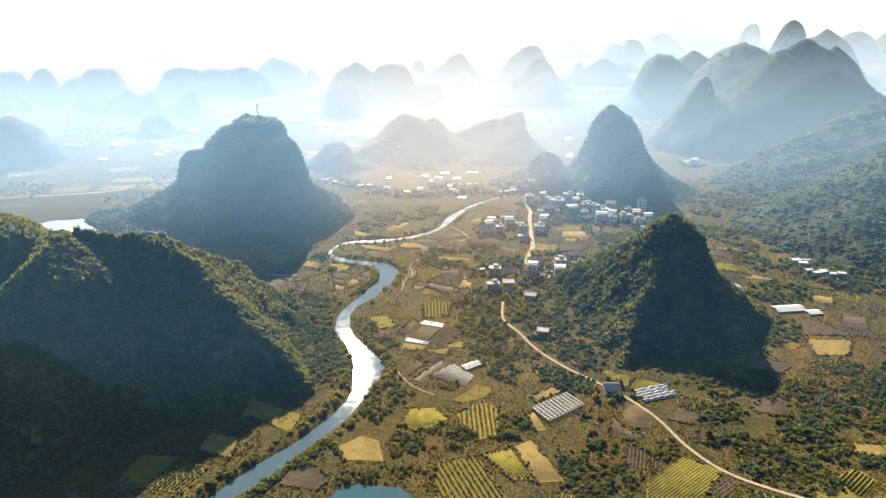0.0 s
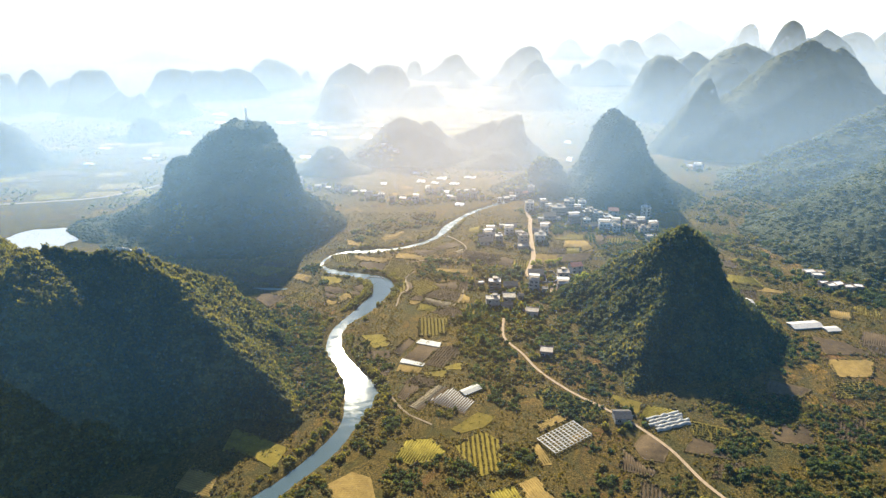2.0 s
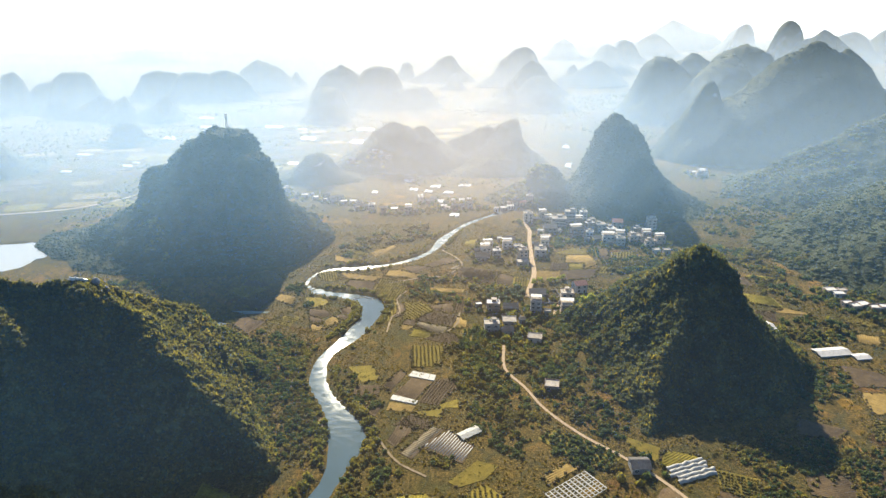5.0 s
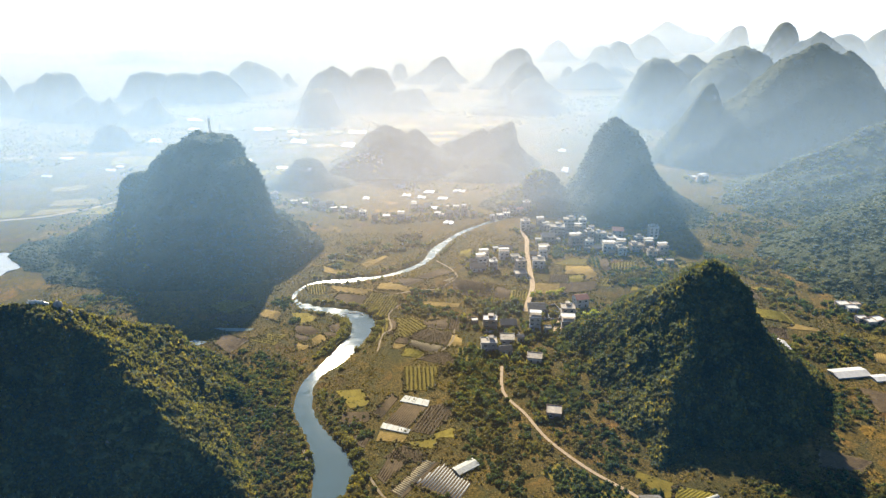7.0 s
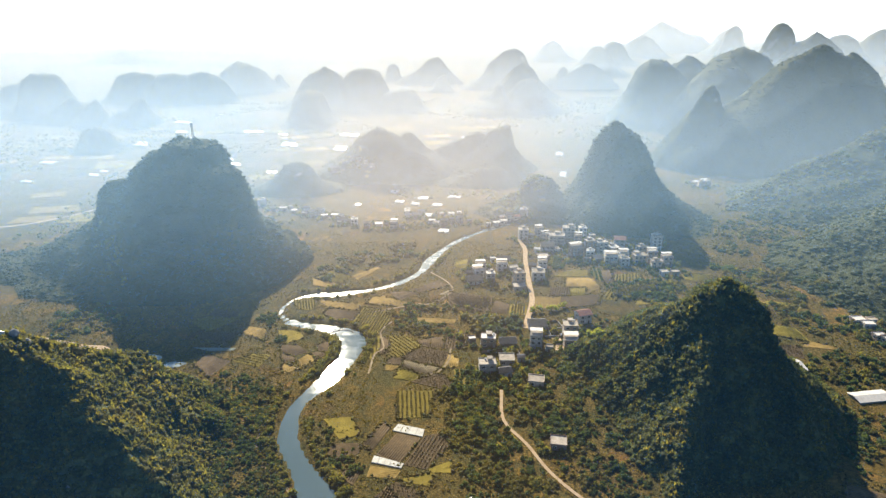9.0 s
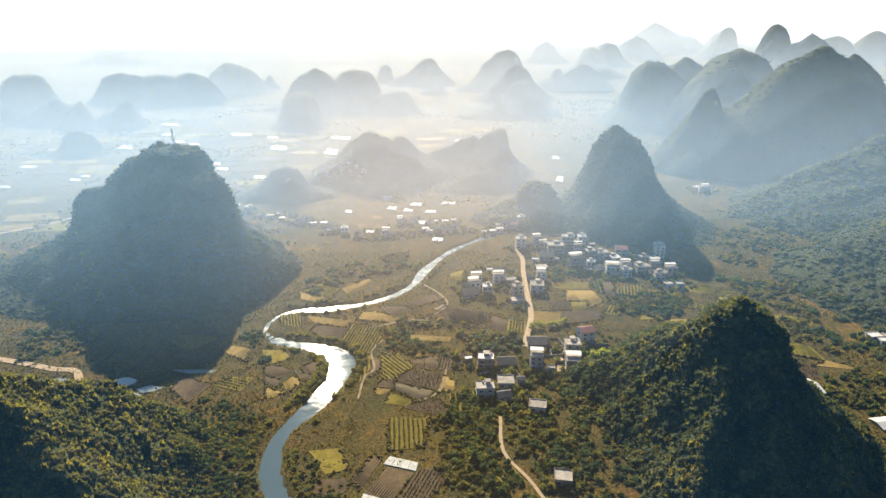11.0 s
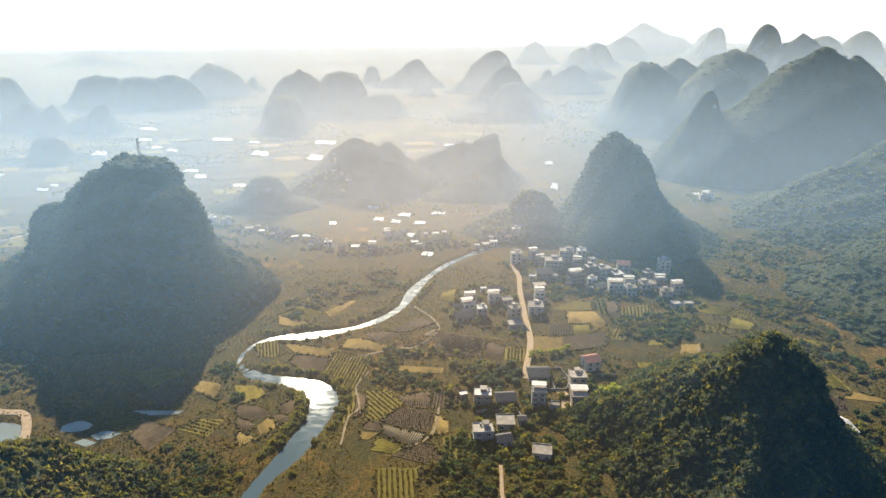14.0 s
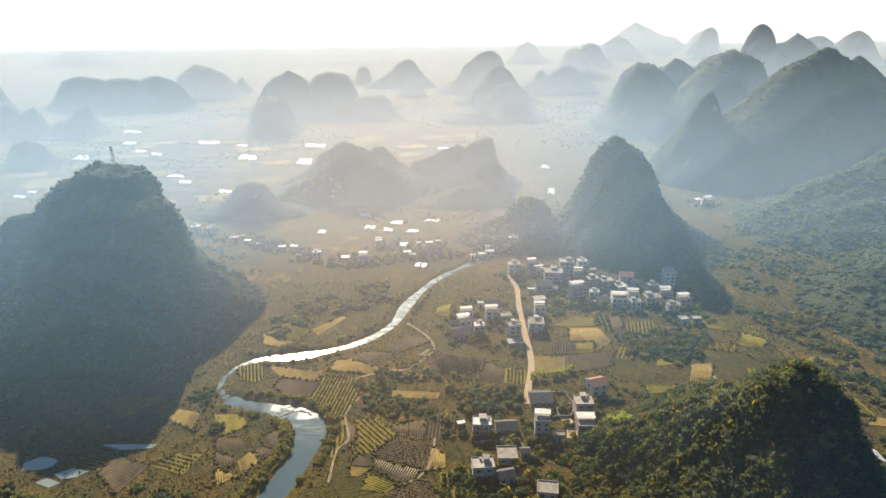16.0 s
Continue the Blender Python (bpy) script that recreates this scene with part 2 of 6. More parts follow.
def ridge_height(x, y, rg):
    """A crest that falls from (x0, y0, z0) to (x1, y1, z1), with one width to each side."""
    x0, y0, z0, x1, y1, z1, wl, wr = rg
    ux, uy = x1 - x0, y1 - y0
    ln = math.hypot(ux, uy)
    ux, uy = ux / ln, uy / ln
    a = (x - x0) * ux + (y - y0) * uy
    s = (y - y0) * ux - (x - x0) * uy
    u = np.clip(a / ln, 0, 1.0)
    h = z0 + (z1 - z0) * u
    over = np.maximum(np.abs(a - ln / 2) - ln / 2, 0)
    fall = max(z0, z1) / np.where(s > 0, wl, wr)
    return h - np.hypot(s, over * 1.2) * fall


def hill_height(x, y, peaks, rough, seed):
    wx = x + 9 * fbm(x / 34, y / 34, 3, seed) * rough
    wy = y + 9 * fbm(x / 34, y / 34, 3, seed + 3) * rough
    z = np.full(np.shape(x), -50.0)
    for pk in list(peaks) + RIDGES.get(peaks[0], []):
        h = peak_height(wx, wy, pk) if len(pk) == 10 else ridge_height(wx, wy, pk)
        d = np.clip(0.5 + 0.5 * (h - z) / 5.0, 0, 1)          # soft maximum
        z = z * (1 - d) + h * d + 5.0 * d * (1 - d) * 0.5
    body = np.clip(z / 14, 0, 1)
    z = z + body * (4.0 * fbm(x / 20, y / 20, 4, seed + 9) * rough + 1.3 * fbm(x / 5, y / 5, 3, seed + 21) * rough)
    return z


def cone(x, y, h, rl, rr, rf, rb, e=1.1, k=0.2, top=0.3):
    return (x, y, h, rl, rr, rf, rb, e, k, top)


HILLS = {
    "near_left": [cone(-165, 334, 80, 62, 60, 75, 60, 0.80, 0.6, 0.30), cone(-208, 305, 90, 73, 70, 85, 78, 0.8, 0.16, 0.55), cone(-256, 325, 95, 110, 98, 100, 72, 1.13, 0.72, 0.47)],
    "near_right": [cone(151, 399, 69, 58, 64, 74, 50, 0.91, 0.30, 0.42)],
    "mid_left": [cone(-186, 621, 101, 169, 80, 98, 49, 0.70, 0.80, 0.37), cone(-202, 625, 103, 140, 100, 86, 53, 0.91, 0.25, 0.39), cone(-251, 627, 69, 127, 88, 71, 49, 0.70, 0.85, 0.25), cone(-162, 598, 86, 60, 62, 62, 60, 0.6, 0.6, 0.45)],
    "mid_right": [cone(189, 724, 97, 62, 95, 78, 62, 1.12, 0.29, 0.45), cone(123, 741, 36, 70, 59, 51, 43, 0.94, 0.43, 0.28), cone(218, 712, 33, 55, 70, 73, 73, 1.36, 0.25, 0.30)],
    "hook": [cone(107, 926, 61, 99, 25, 97, 30, 0.76, 0.36, 0.23), cone(75, 928, 50, 130, 75, 30, 30, 0.97, 0.03, 0.15), cone(80, 855, 22, 75, 60, 30, 51, 1.07, 0.22, 0.31)],
    "twin": [cone(-63, 908, 62, 84, 120, 53, 54, 0.75, 0.19, 0.32), cone(-26, 917, 53, 58, 89, 62, 65, 0.70, 0.26, 0.27)],
    "small": [cone(-148, 835, 37, 69, 55, 30, 39, 1.00, 0.39, 0.35)],
    "right_flank": [cone(470, 560, 125, 190, 200, 200, 120, 1.3, 0.0, 0.3)],
    "right_ridge": [cone(640, 790, 150, 200, 200, 240, 130, 1.2, 0.1, 0.3), cone(430, 750, 46, 95, 150, 190, 100, 1.3, 0.0, 0.3)],
    "spire": [cone(379, 955, 106, 78, 92, 81, 40, 1.0, 0.12, 0.2), cone(403, 925, 64, 80, 94, 51, 40, 1.01, 0.26, 0.15)],
    "great_right": [cone(520, 950, 155, 190, 204, 121, 115, 0.70, 0.13, 0.40), cone(577, 965, 144, 119, 122, 132, 176, 0.96, 0.28, 0.37)],
    "mesa": [cone(415, 1285, 117, 67, 165, 103, 102, 0.70, 0.45, 0.48), cone(498, 1311, 119, 114, 121, 101, 102, 0.94, 0.46, 0.48), cone(588, 1289, 136, 151, 126, 135, 173, 0.92, 0.48, 0.54)],
    "mesa_front": [cone(527, 1206, 124, 128, 60, 124, 140, 0.86, 0.43, 0.65)],
    "saw": [cone(228, 1450, 71, 150, 74, 92, 30, 0.95, 0.40, 0.30), cone(156, 1439, 56, 84, 92, 82, 40, 0.70, 0.46, 0.15)],
    "saw_mid": [cone(238, 1663, 87, 109, 100, 55, 114, 1.14, 0.22, 0.40)],
    "saw_back": [cone(244, 1870, 110, 141, 95, 30, 150, 0.92, 0.47, 0.50), cone(208, 1968, 58, 72, 79, 93, 165, 1.03, 0.28, 0.41)],
    "thumb": [cone(375, 1871, 60, 39, 64, 50, 30, 1.69, 0.74, 0.47)],
    "thumb_b": [cone(459, 1863, 70, 174, 83, 43, 30, 0.90, 0.00, 0.49)],
    "back_a": [cone(589, 2284, 93, 124, 108, 158, 104, 0.89, 0.41, 0.42)],
    "back_b": [cone(554, 2897, 93, 110, 121, 67, 90, 1.25, 0.41, 0.47)],
    "centre_a": [cone(35, 2027, 80, 127, 85, 30, 79, 0.85, 0.23, 0.32)],
    "centre_b": [cone(53, 1833, 45, 77, 34, 30, 34, 0.92, 0.69, 0.32)],
    "centre_c": [cone(-94, 2116, 55, 48, 45, 30, 34, 1.50, 0.85, 0.51)],
    "double": [cone(-223, 1555, 89, 120, 115, 87, 69, 1.22, 0.46, 0.53), cone(-132, 1546, 87, 131, 108, 86, 90, 1.18, 0.69, 0.48), cone(-44, 1500, 43, 89, 58, 65, 78, 0.91, 0.84, 0.60)],
    "loaf": [cone(-216, 1335, 64, 66, 48, 85, 94, 1.27, 0.85, 0.66)],
    "dome": [cone(-507, 1901, 81, 94, 120, 96, 134, 1.31, 0.63, 0.71)],
    "nub": [cone(-413, 1978, 44, 50, 25, 43, 30, 0.81, 0.39, 0.41)],
    "ridge": [cone(-707, 1700, 70, 99, 140, 63, 35, 0.88, 0.84, 0.63), cone(-612, 1682, 68, 90, 109, 83, 48, 0.72, 0.84, 0.58), cone(-537, 1693, 73, 112, 93, 69, 30, 1.16, 0.58, 0.70)],
    "left_a": [cone(-631, 1352, 53, 59, 25, 62, 31, 1.03, 0.03, 0.19)],
    "left_b": [cone(-540, 1344, 53, 108, 27, 46, 53, 1.00, 0.17, 0.20)],
    "left_c": [cone(-699, 1398, 51, 104, 70, 61, 30, 1.07, 0.08, 0.15)],
    "left_low": [cone(-516, 1106, 35, 85, 74, 50, 30, 1.53, 0.76, 0.30)],
    "left_big": [cone(-640, 897, 66, 168, 95, 65, 101, 1.12, 0.43, 0.49)],
    "left_chain": [cone(-1023, 1485, 86, 79, 86, 124, 126, 0.81, 0.54, 0.42), cone(-952, 1506, 90, 81, 55, 71, 74, 0.98, 0.49, 0.50), cone(-891, 1532, 64, 106, 90, 87, 108, 0.84, 0.63, 0.38), cone(-814, 1497, 88, 82, 106, 86, 70, 0.70, 0.79, 0.52)],
    "far_thumb": [cone(1085, 2071, 164, 99, 94, 65, 87, 0.70, 0.57, 0.54)],
    "far_thumb_b": [cone(1149, 1984, 139, 148, 135, 88, 175, 1.15, 0.43, 0.80)],
    "far_thumb_c": [cone(1385, 3000, 138, 88, 86, 30, 75, 0.93, 0.76, 0.55)],
    "far_range_a": [cone(1257, 3560, 153, 193, 297, 183, 142, 0.97, 0.11, 0.77), cone(1440, 3604, 82, 200, 181, 198, 129, 0.75, 0.69, 0.50)],
    "far_right_d": [cone(1625, 2600, 112, 150, 150, 120, 120, 1.0, 0.5, 0.5), cone(1790, 2620, 128, 140, 160, 120, 120, 1.0, 0.5, 0.5)],
    "far_right_e": [cone(1500, 3300, 118, 130, 130, 120, 120, 1.0, 0.4, 0.5)],
    "far_right_f": [cone(1010, 3100, 100, 150, 150, 120, 120, 1.0, 0.4, 0.5)],
    "far_mid_g": [cone(760, 2700, 92, 110, 120, 100, 100, 1.0, 0.5, 0.5)],
    "far_left_a": [cone(-1397, 3107, 53, 226, 354, 132, 30, 1.89, 0.12, 0.63)],
    "far_left_b": [cone(-1812, 4220, 171, 533, 518, 225, 205, 0.98, 0.11, 0.41)],
    "far_left_c": [cone(-2637, 4295, 122, 565, 600, 205, 306, 0.70, 0.00, 0.50)],
}
RIDGES[HILLS["near_left"][0]] = [(-163, 338, 80, -76, 289, 0, 88, 52), (-165, 336, 78, -215, 312, 88, 60, 74), (-160, 346, 36, -130, 392, 0, 50, 55)]
RIDGES[HILLS["right_ridge"][0]] = [(355, 760, 8, 430, 760, 51, 90, 170), (430, 760, 51, 520, 768, 88, 110, 230), (520, 768, 88, 640, 785, 148, 120, 240)]
RIDGES[HILLS["near_right"][0]] = [(150, 399, 66, 102, 318, 2, 40, 78), (150, 402, 64, 86, 396, 0, 60, 60)]


def part(name, me, material, parent, label="", kind=""):
    ob = new(name, me)
    me.materials.append(material)
    ob.parent = parent
    return tagged(ob, label, kind=kind)


def hill_bounds(peaks):
    x0, x1 = min(p[0] - p[3] for p in peaks) - 12, max(p[0] + p[4] for p in peaks) + 12
    y0, y1 = min(p[1] - p[5] for p in peaks) - 12, max(p[1] + p[6] for p in peaks) + 12
    for g in RIDGES.get(peaks[0], []):
        x0, x1 = min(x0, g[3] - 60), max(x1, g[3] + 60)
        y0, y1 = min(y0, g[4] - 60), max(y1, g[4] + 60)
    return x0, x1, y0, y1


def build_hill(key, peaks, seed):
    x0, x1, y0, y1 = hill_bounds(peaks)
    dist = math.hypot((x0 + x1) / 2, y0)
    cell = min(12.0, max(1.6, dist / 300))
    nx, ny = int((x1 - x0) / cell) + 2, int((y1 - y0) / cell) + 2
    me = grid_mesh("karst_hill", np.linspace(x0, x1, nx), np.linspace(y0, y1, ny), lambda x, y: hill_height(x, y, peaks, 1.0, seed), lambda x, y, z: z > -1.0)
    me.materials.append(HILL_GRASS if key.startswith("near") else HILL)
    hill = new("karst_hill", me)
    return tagged(hill, "steep limestone karst hill overgrown with green scrub", "hill", "karst hills")


RIVER_LINE = polyline([(-150, 130), (-118, 190), (-96, 219), (-72, 250), (-57, 273), (-50, 294), (-48, 318), (-57, 340), (-71, 368), (-72, 396), (-58, 425), (-49, 455),
                       (-52, 474), (-70, 485), (-92, 493), (-104, 507), (-103, 524), (-90, 537), (-62, 540), (-30, 552), (-8, 575), (2, 604), (18, 636), (38, 662),
                       (70, 690), (110, 720)], 6)


def river_half(u):
    """Half the river's width along its course: broad pools between narrow runs."""
    x, y = (np.interp(u, np.linspace(0, 1, len(RIVER_LINE)), RIVER_LINE[:, k]) for k in (0, 1))
    pinch = np.where(y > 497, np.clip((x + 104) / 42, -0.35, 1), 1.0)
    return pinch * (3.0 + 0.6 * np.sin(u * 90) + 0.6 * np.sin(u * 41 + 1) + 4.3 * np.exp(-((y - 316) / 20) ** 2) + 2.6 * np.exp(-((y - 466) / 18) ** 2) + 1.2 * np.exp(-((y - 430) / 30) ** 2) - 1.1 * np.clip((y - 520) / 40, 0, 1))


PONDS = [(-35, 208, 20, 12), (-213, 441, 19, 15), (-172, 450, 8, 5), (-388, 577, 36, 36)]


def pond_depth(x, y):
    d = np.full(np.shape(x), -9.0)
    for cx, cy, rx, ry in PONDS:
        q = np.hypot((x - cx) / rx, (y - cy) / ry) + 0.12 * fbm(x / 9, y / 9, 2, 8)
        d = np.maximum(d, (1.12 - q) * min(rx, ry))
    return d


def ground_height(x, y):
    d, u = near_line(x, y, RIVER_LINE)
    bed = np.clip((river_half(u) + 3.0 - d) / 4.0, 0, 1)
    wet = np.clip(pond_depth(x, y) / 3.0, 0, 1)
    return 0.10 * fbm(x / 60, y / 60, 3, 5) - 3.0 * bed * bed * (3 - 2 * bed) - 1.8 * wet


def build_ground():
    xs = np.concatenate([np.linspace(-4900, -450, 60), np.arange(-432, 400, 3.0), np.linspace(420, 4900, 60)])
    ys = np.concatenate([np.linspace(-600, 120, 12), np.arange(130, 760, 3.0), np.linspace(780, 4990, 60)])

    def z(x, y):
        out = np.zeros(x.shape)
        m = (np.abs(x) < 440) & (y > 120) & (y < 780)
        out[m] = ground_height(x[m], y[m])
        return out
    me = grid_mesh("ground", xs, ys, z)
    me.materials.append(GROUND)
    tagged(new("ground", me), "dry winter farmland in brown and ochre plots", "ground", kind="structure")


def ribbon(name, line, half, z, material, label, category, kind):
    line = np.asarray(line)
    t = np.gradient(line, axis=0)
    t /= np.linalg.norm(t, axis=1)[:, None] + 1e-9
    nrm = np.stack([-t[:, 1], t[:, 0]], 1)
    h = np.broadcast_to(half, (len(line),))[:, None]
    cols = [line + nrm * h * s for s in (-1, -0.5, 0, 0.5, 1)]
    v = np.concatenate([np.column_stack([c, np.full(len(line), z)]) for c in cols])
    n = len(line)
    f = np.concatenate([np.stack([np.arange(n - 1) + a * n, np.arange(n - 1) + 1 + a * n, np.arange(n - 1) + 1 + (a + 1) * n, np.arange(n - 1) + (a + 1) * n], 1) for a in range(4)])
    me = mesh_from(name, v, f[:, ::-1])
    me.materials.append(material)
    return tagged(new(name, me), label, category, kind=kind)


build_ground()
ribbon("river", RIVER_LINE, 12.0, -1.2, RIVER, "calm shallow river glinting in low sun", "river", "structure")
for i, (key, peaks) in enumerate(HILLS.items()):
    build_hill(key, peaks, 13 * i + 2)




# ---- more materials ----
def plain_material(name, a, b, scale, rough, bump=0.3, spec=0.25, vary=0.12):
    """Two tones blended by a two-scale noise, a little different from object to object."""
    g = Nodes(name)
    p = g.pos()
    n = g.maths("ADD", g.maths("MULTIPLY", g.noise(p, scale, 4, 0.6), 0.6), g.maths("MULTIPLY", g.noise(p, scale * 7, 3, 0.6), 0.4))
    col = g.ramp(n, [(0.35, a), (0.65, b)])
    rnd = g.put("ObjectInfo").outputs["Random"]
    tone = g.put("MapRange", {"Value": rnd, "To Min": 1 - vary, "To Max": 1 + vary}).outputs[0]
    col = g.mix(1.0, col, g.put("CombineColor", {0: tone, 1: tone, 2: tone}).outputs[0], "MULTIPLY")
    return g.end(g.surface(col, rough, g.bump(n, bump, 0.15), spec))


def field_material(name, a, b, c, scale=0.25):
    g = Nodes(name)
    p = g.pos()
    n = g.maths("ADD", g.maths("MULTIPLY", g.noise(p, scale, 4, 0.65), 0.55), g.maths("MULTIPLY", g.noise(p, 1.7, 4, 0.7), 0.45))
    col = g.ramp(n, [(0.34, a), (0.5, b), (0.66, c)])
    rnd = g.put("ObjectInfo").outputs["Random"]
    tone = g.put("MapRange", {"Value": rnd, "To Min": 0.8, "To Max": 1.2}).outputs[0]
    col = g.mix(1.0, col, g.put("CombineColor", {0: tone, 1: tone, 2: g.maths("MULTIPLY", tone, 0.96)}).outputs[0], "MULTIPLY")
    return g.end(g.surface(col, 0.95, g.bump(n, 0.8, 0.4), 0.1))


SCRUB = foliage_material("scrub_leaves", [(0.20, (0.052, 0.064, 0.020)), (0.42, (0.122, 0.122, 0.028)), (0.66, (0.215, 0.180, 0.038)), (0.90, (0.290, 0.215, 0.048))], 0.45)
WOODED = foliage_material("wooded_leaves", [(0.20, (0.044, 0.060, 0.034)), (0.45, (0.080, 0.094, 0.046)), (0.70, (0.122, 0.122, 0.054)), (0.95, (0.185, 0.162, 0.064))], 0.40)
THICK_SCRUB = foliage_material("thick_scrub_leaves", [(0.20, (0.056, 0.062, 0.024)), (0.44, (0.112, 0.108, 0.034)), (0.68, (0.180, 0.152, 0.042)), (0.92, (0.255, 0.198, 0.054))], 0.46)
FOREST = foliage_material("forest_leaves", [(0.20, (0.015, 0.030, 0.022)), (0.45, (0.032, 0.054, 0.031)), (0.70, (0.054, 0.072, 0.037)), (0.95, (0.085, 0.090, 0.043))], 0.22)
DARK_LEAF = foliage_material("dark_leaves", [(0.15, (0.034, 0.054, 0.026)), (0.5, (0.064, 0.088, 0.034)), (0.8, (0.105, 0.118, 0.042)), (0.95, (0.16, 0.15, 0.05))], 0.45)
YELLOW_LEAF = foliage_material("yellow_leaves", [(0.15, (0.115, 0.090, 0.022)), (0.5, (0.190, 0.145, 0.030)), (0.9, (0.270, 0.205, 0.040))])
OLIVE_LEAF = foliage_material("olive_leaves", [(0.15, (0.076, 0.070, 0.018)), (0.5, (0.135, 0.112, 0.024)), (0.9, (0.205, 0.158, 0.034))])
BRIGHT_LEAF = foliage_material("bright_leaves", [(0.15, (0.27, 0.29, 0.03)), (0.9, (0.42, 0.42, 0.05))])
DRY_LEAF = foliage_material("dry_leaves", [(0.15, (0.082, 0.060, 0.030)), (0.5, (0.135, 0.098, 0.042)), (0.9, (0.190, 0.140, 0.055))], 0.25)
BARK = plain_material("bark", (0.06, 0.045, 0.03), (0.13, 0.10, 0.075), 1.5, 0.95)
SOIL = field_material("bare_soil", (0.052, 0.036, 0.022), (0.088, 0.060, 0.033), (0.130, 0.090, 0.047))
STUBBLE = field_material("stubble", (0.142, 0.094, 0.030), (0.218, 0.146, 0.043), (0.290, 0.200, 0.062))
STRAW = field_material("straw", (0.20, 0.165, 0.10), (0.29, 0.24, 0.155), (0.36, 0.31, 0.21))
GRASS = field_material("grass", (0.098, 0.076, 0.013), (0.166, 0.126, 0.019), (0.232, 0.170, 0.028))
YELLOW = field_material("ripe_crop", (0.110, 0.088, 0.014), (0.175, 0.138, 0.019), (0.245, 0.190, 0.030))
PLASTIC = plain_material("white_film", (0.22, 0.21, 0.19), (0.38, 0.365, 0.33), 0.6, 0.62, 0.2, 0.3)
# White that stands in for the sky's reflection on the far pools.
BRIGHT_WHITE = plain_material("bright_white", (0.45, 0.45, 0.44), (0.72, 0.71, 0.69), 0.12, 0.3, 0.2, 0.5)
TRACK = plain_material("dirt_track", (0.28, 0.195, 0.115), (0.42, 0.315, 0.20), 0.4, 0.95)
PATH_EARTH = plain_material("path_earth", (0.17, 0.125, 0.070), (0.28, 0.21, 0.125), 0.5, 0.95)
WALLS = [plain_material("white_render", (0.40, 0.38, 0.35), (0.60, 0.57, 0.53), 0.5, 0.85),
         plain_material("cream_render", (0.36, 0.27, 0.20), (0.52, 0.41, 0.32), 0.5, 0.85),
         plain_material("bare_brick", (0.16, 0.11, 0.08), (0.27, 0.19, 0.14), 0.8, 0.9),
         plain_material("grey_cement", (0.20, 0.19, 0.18), (0.33, 0.32, 0.30), 0.5, 0.9)]
ROOFS = [plain_material("pale_concrete_roof", (0.17, 0.145, 0.12), (0.36, 0.31, 0.26), 0.4, 0.8, 0.3, 0.25, 0.3),
         plain_material("steel_sheet_roof", (0.38, 0.355, 0.33), (0.56, 0.525, 0.49), 0.3, 0.6, 0.2, 0.3),
         plain_material("dark_tile_roof", (0.060, 0.055, 0.055), (0.13, 0.115, 0.105), 0.9, 0.85),
         plain_material("red_tile_roof", (0.22, 0.10, 0.075), (0.36, 0.17, 0.12), 0.8, 0.8)]
GLASS = plain_material("window_glass", (0.015, 0.02, 0.028), (0.03, 0.04, 0.05), 0.5, 0.12, 0.05, 0.5)
DOOR = plain_material("door_paint", (0.10, 0.06, 0.04), (0.20, 0.13, 0.085), 1.0, 0.6)
STEEL = plain_material("galvanised_steel", (0.22, 0.22, 0.23), (0.34, 0.34, 0.35), 1.0, 0.45, 0.1, 0.5)
POND = water_material("pond_water", 0.04, 0.5, 0.03, 0.10)
ROCK = plain_material("river_stone", (0.16, 0.15, 0.14), (0.32, 0.30, 0.28), 0.8, 0.85)



# ---- leaf clumps ----
def icosphere(level):
    bm = bmesh.new()
    bmesh.ops.create_icosphere(bm, subdivisions=level, radius=1.0)
    v = np.array([q.co[:] for q in bm.verts])
    f = np.array([[q.index for q in fc.verts] for fc in bm.faces])
    bm.free()
    return v, f


def make_clump(level, seed, leaves):
    """A lumpy crown of leaves: an uneven core with loose leaf sprays standing out of it."""
    r = np.random.default_rng(seed)
    v, f = icosphere(level)
    v = v * (0.62 + 0.38 * r.random((len(v), 1)))
    v[:, 2] *= 0.85
    low = v[:, 2] < -0.45
    v[low, 2] = -0.45
    if leaves:
        d = r.normal(size=(leaves, 3))
        d[:, 2] = np.abs(d[:, 2]) * 0.9 - 0.15
        d /= np.linalg.norm(d, axis=1)[:, None]
        a = np.cross(d, r.normal(size=(leaves, 3)))
        a /= np.linalg.norm(a, axis=1)[:, None]
        b = np.cross(d, a)
        base, s = d * (0.62 + 0.25 * r.random((leaves, 1))), 0.17 + 0.16 * r.random((leaves, 1))
        tri = np.stack([base - a * s, base + a * s, base + d * s * 1.5 + b * s * 0.8], 1).reshape(-1, 3)
        f = np.vstack([f, np.arange(leaves * 3).reshape(-1, 3) + len(v)])
        v = np.vstack([v, tri])
    return v, f


def without_base(clump):
    """The clump without the faces that always lie on the ground."""
    v, f = clump
    return v, f[~(v[f][:, :, 2] < -0.40).all(axis=1)]


CLUMPS = [without_base(make_clump(1, 40 + i, 26)) for i in range(5)]
SMALL_CLUMPS = [without_base(make_clump(1, 60 + i, 8)) for i in range(5)]


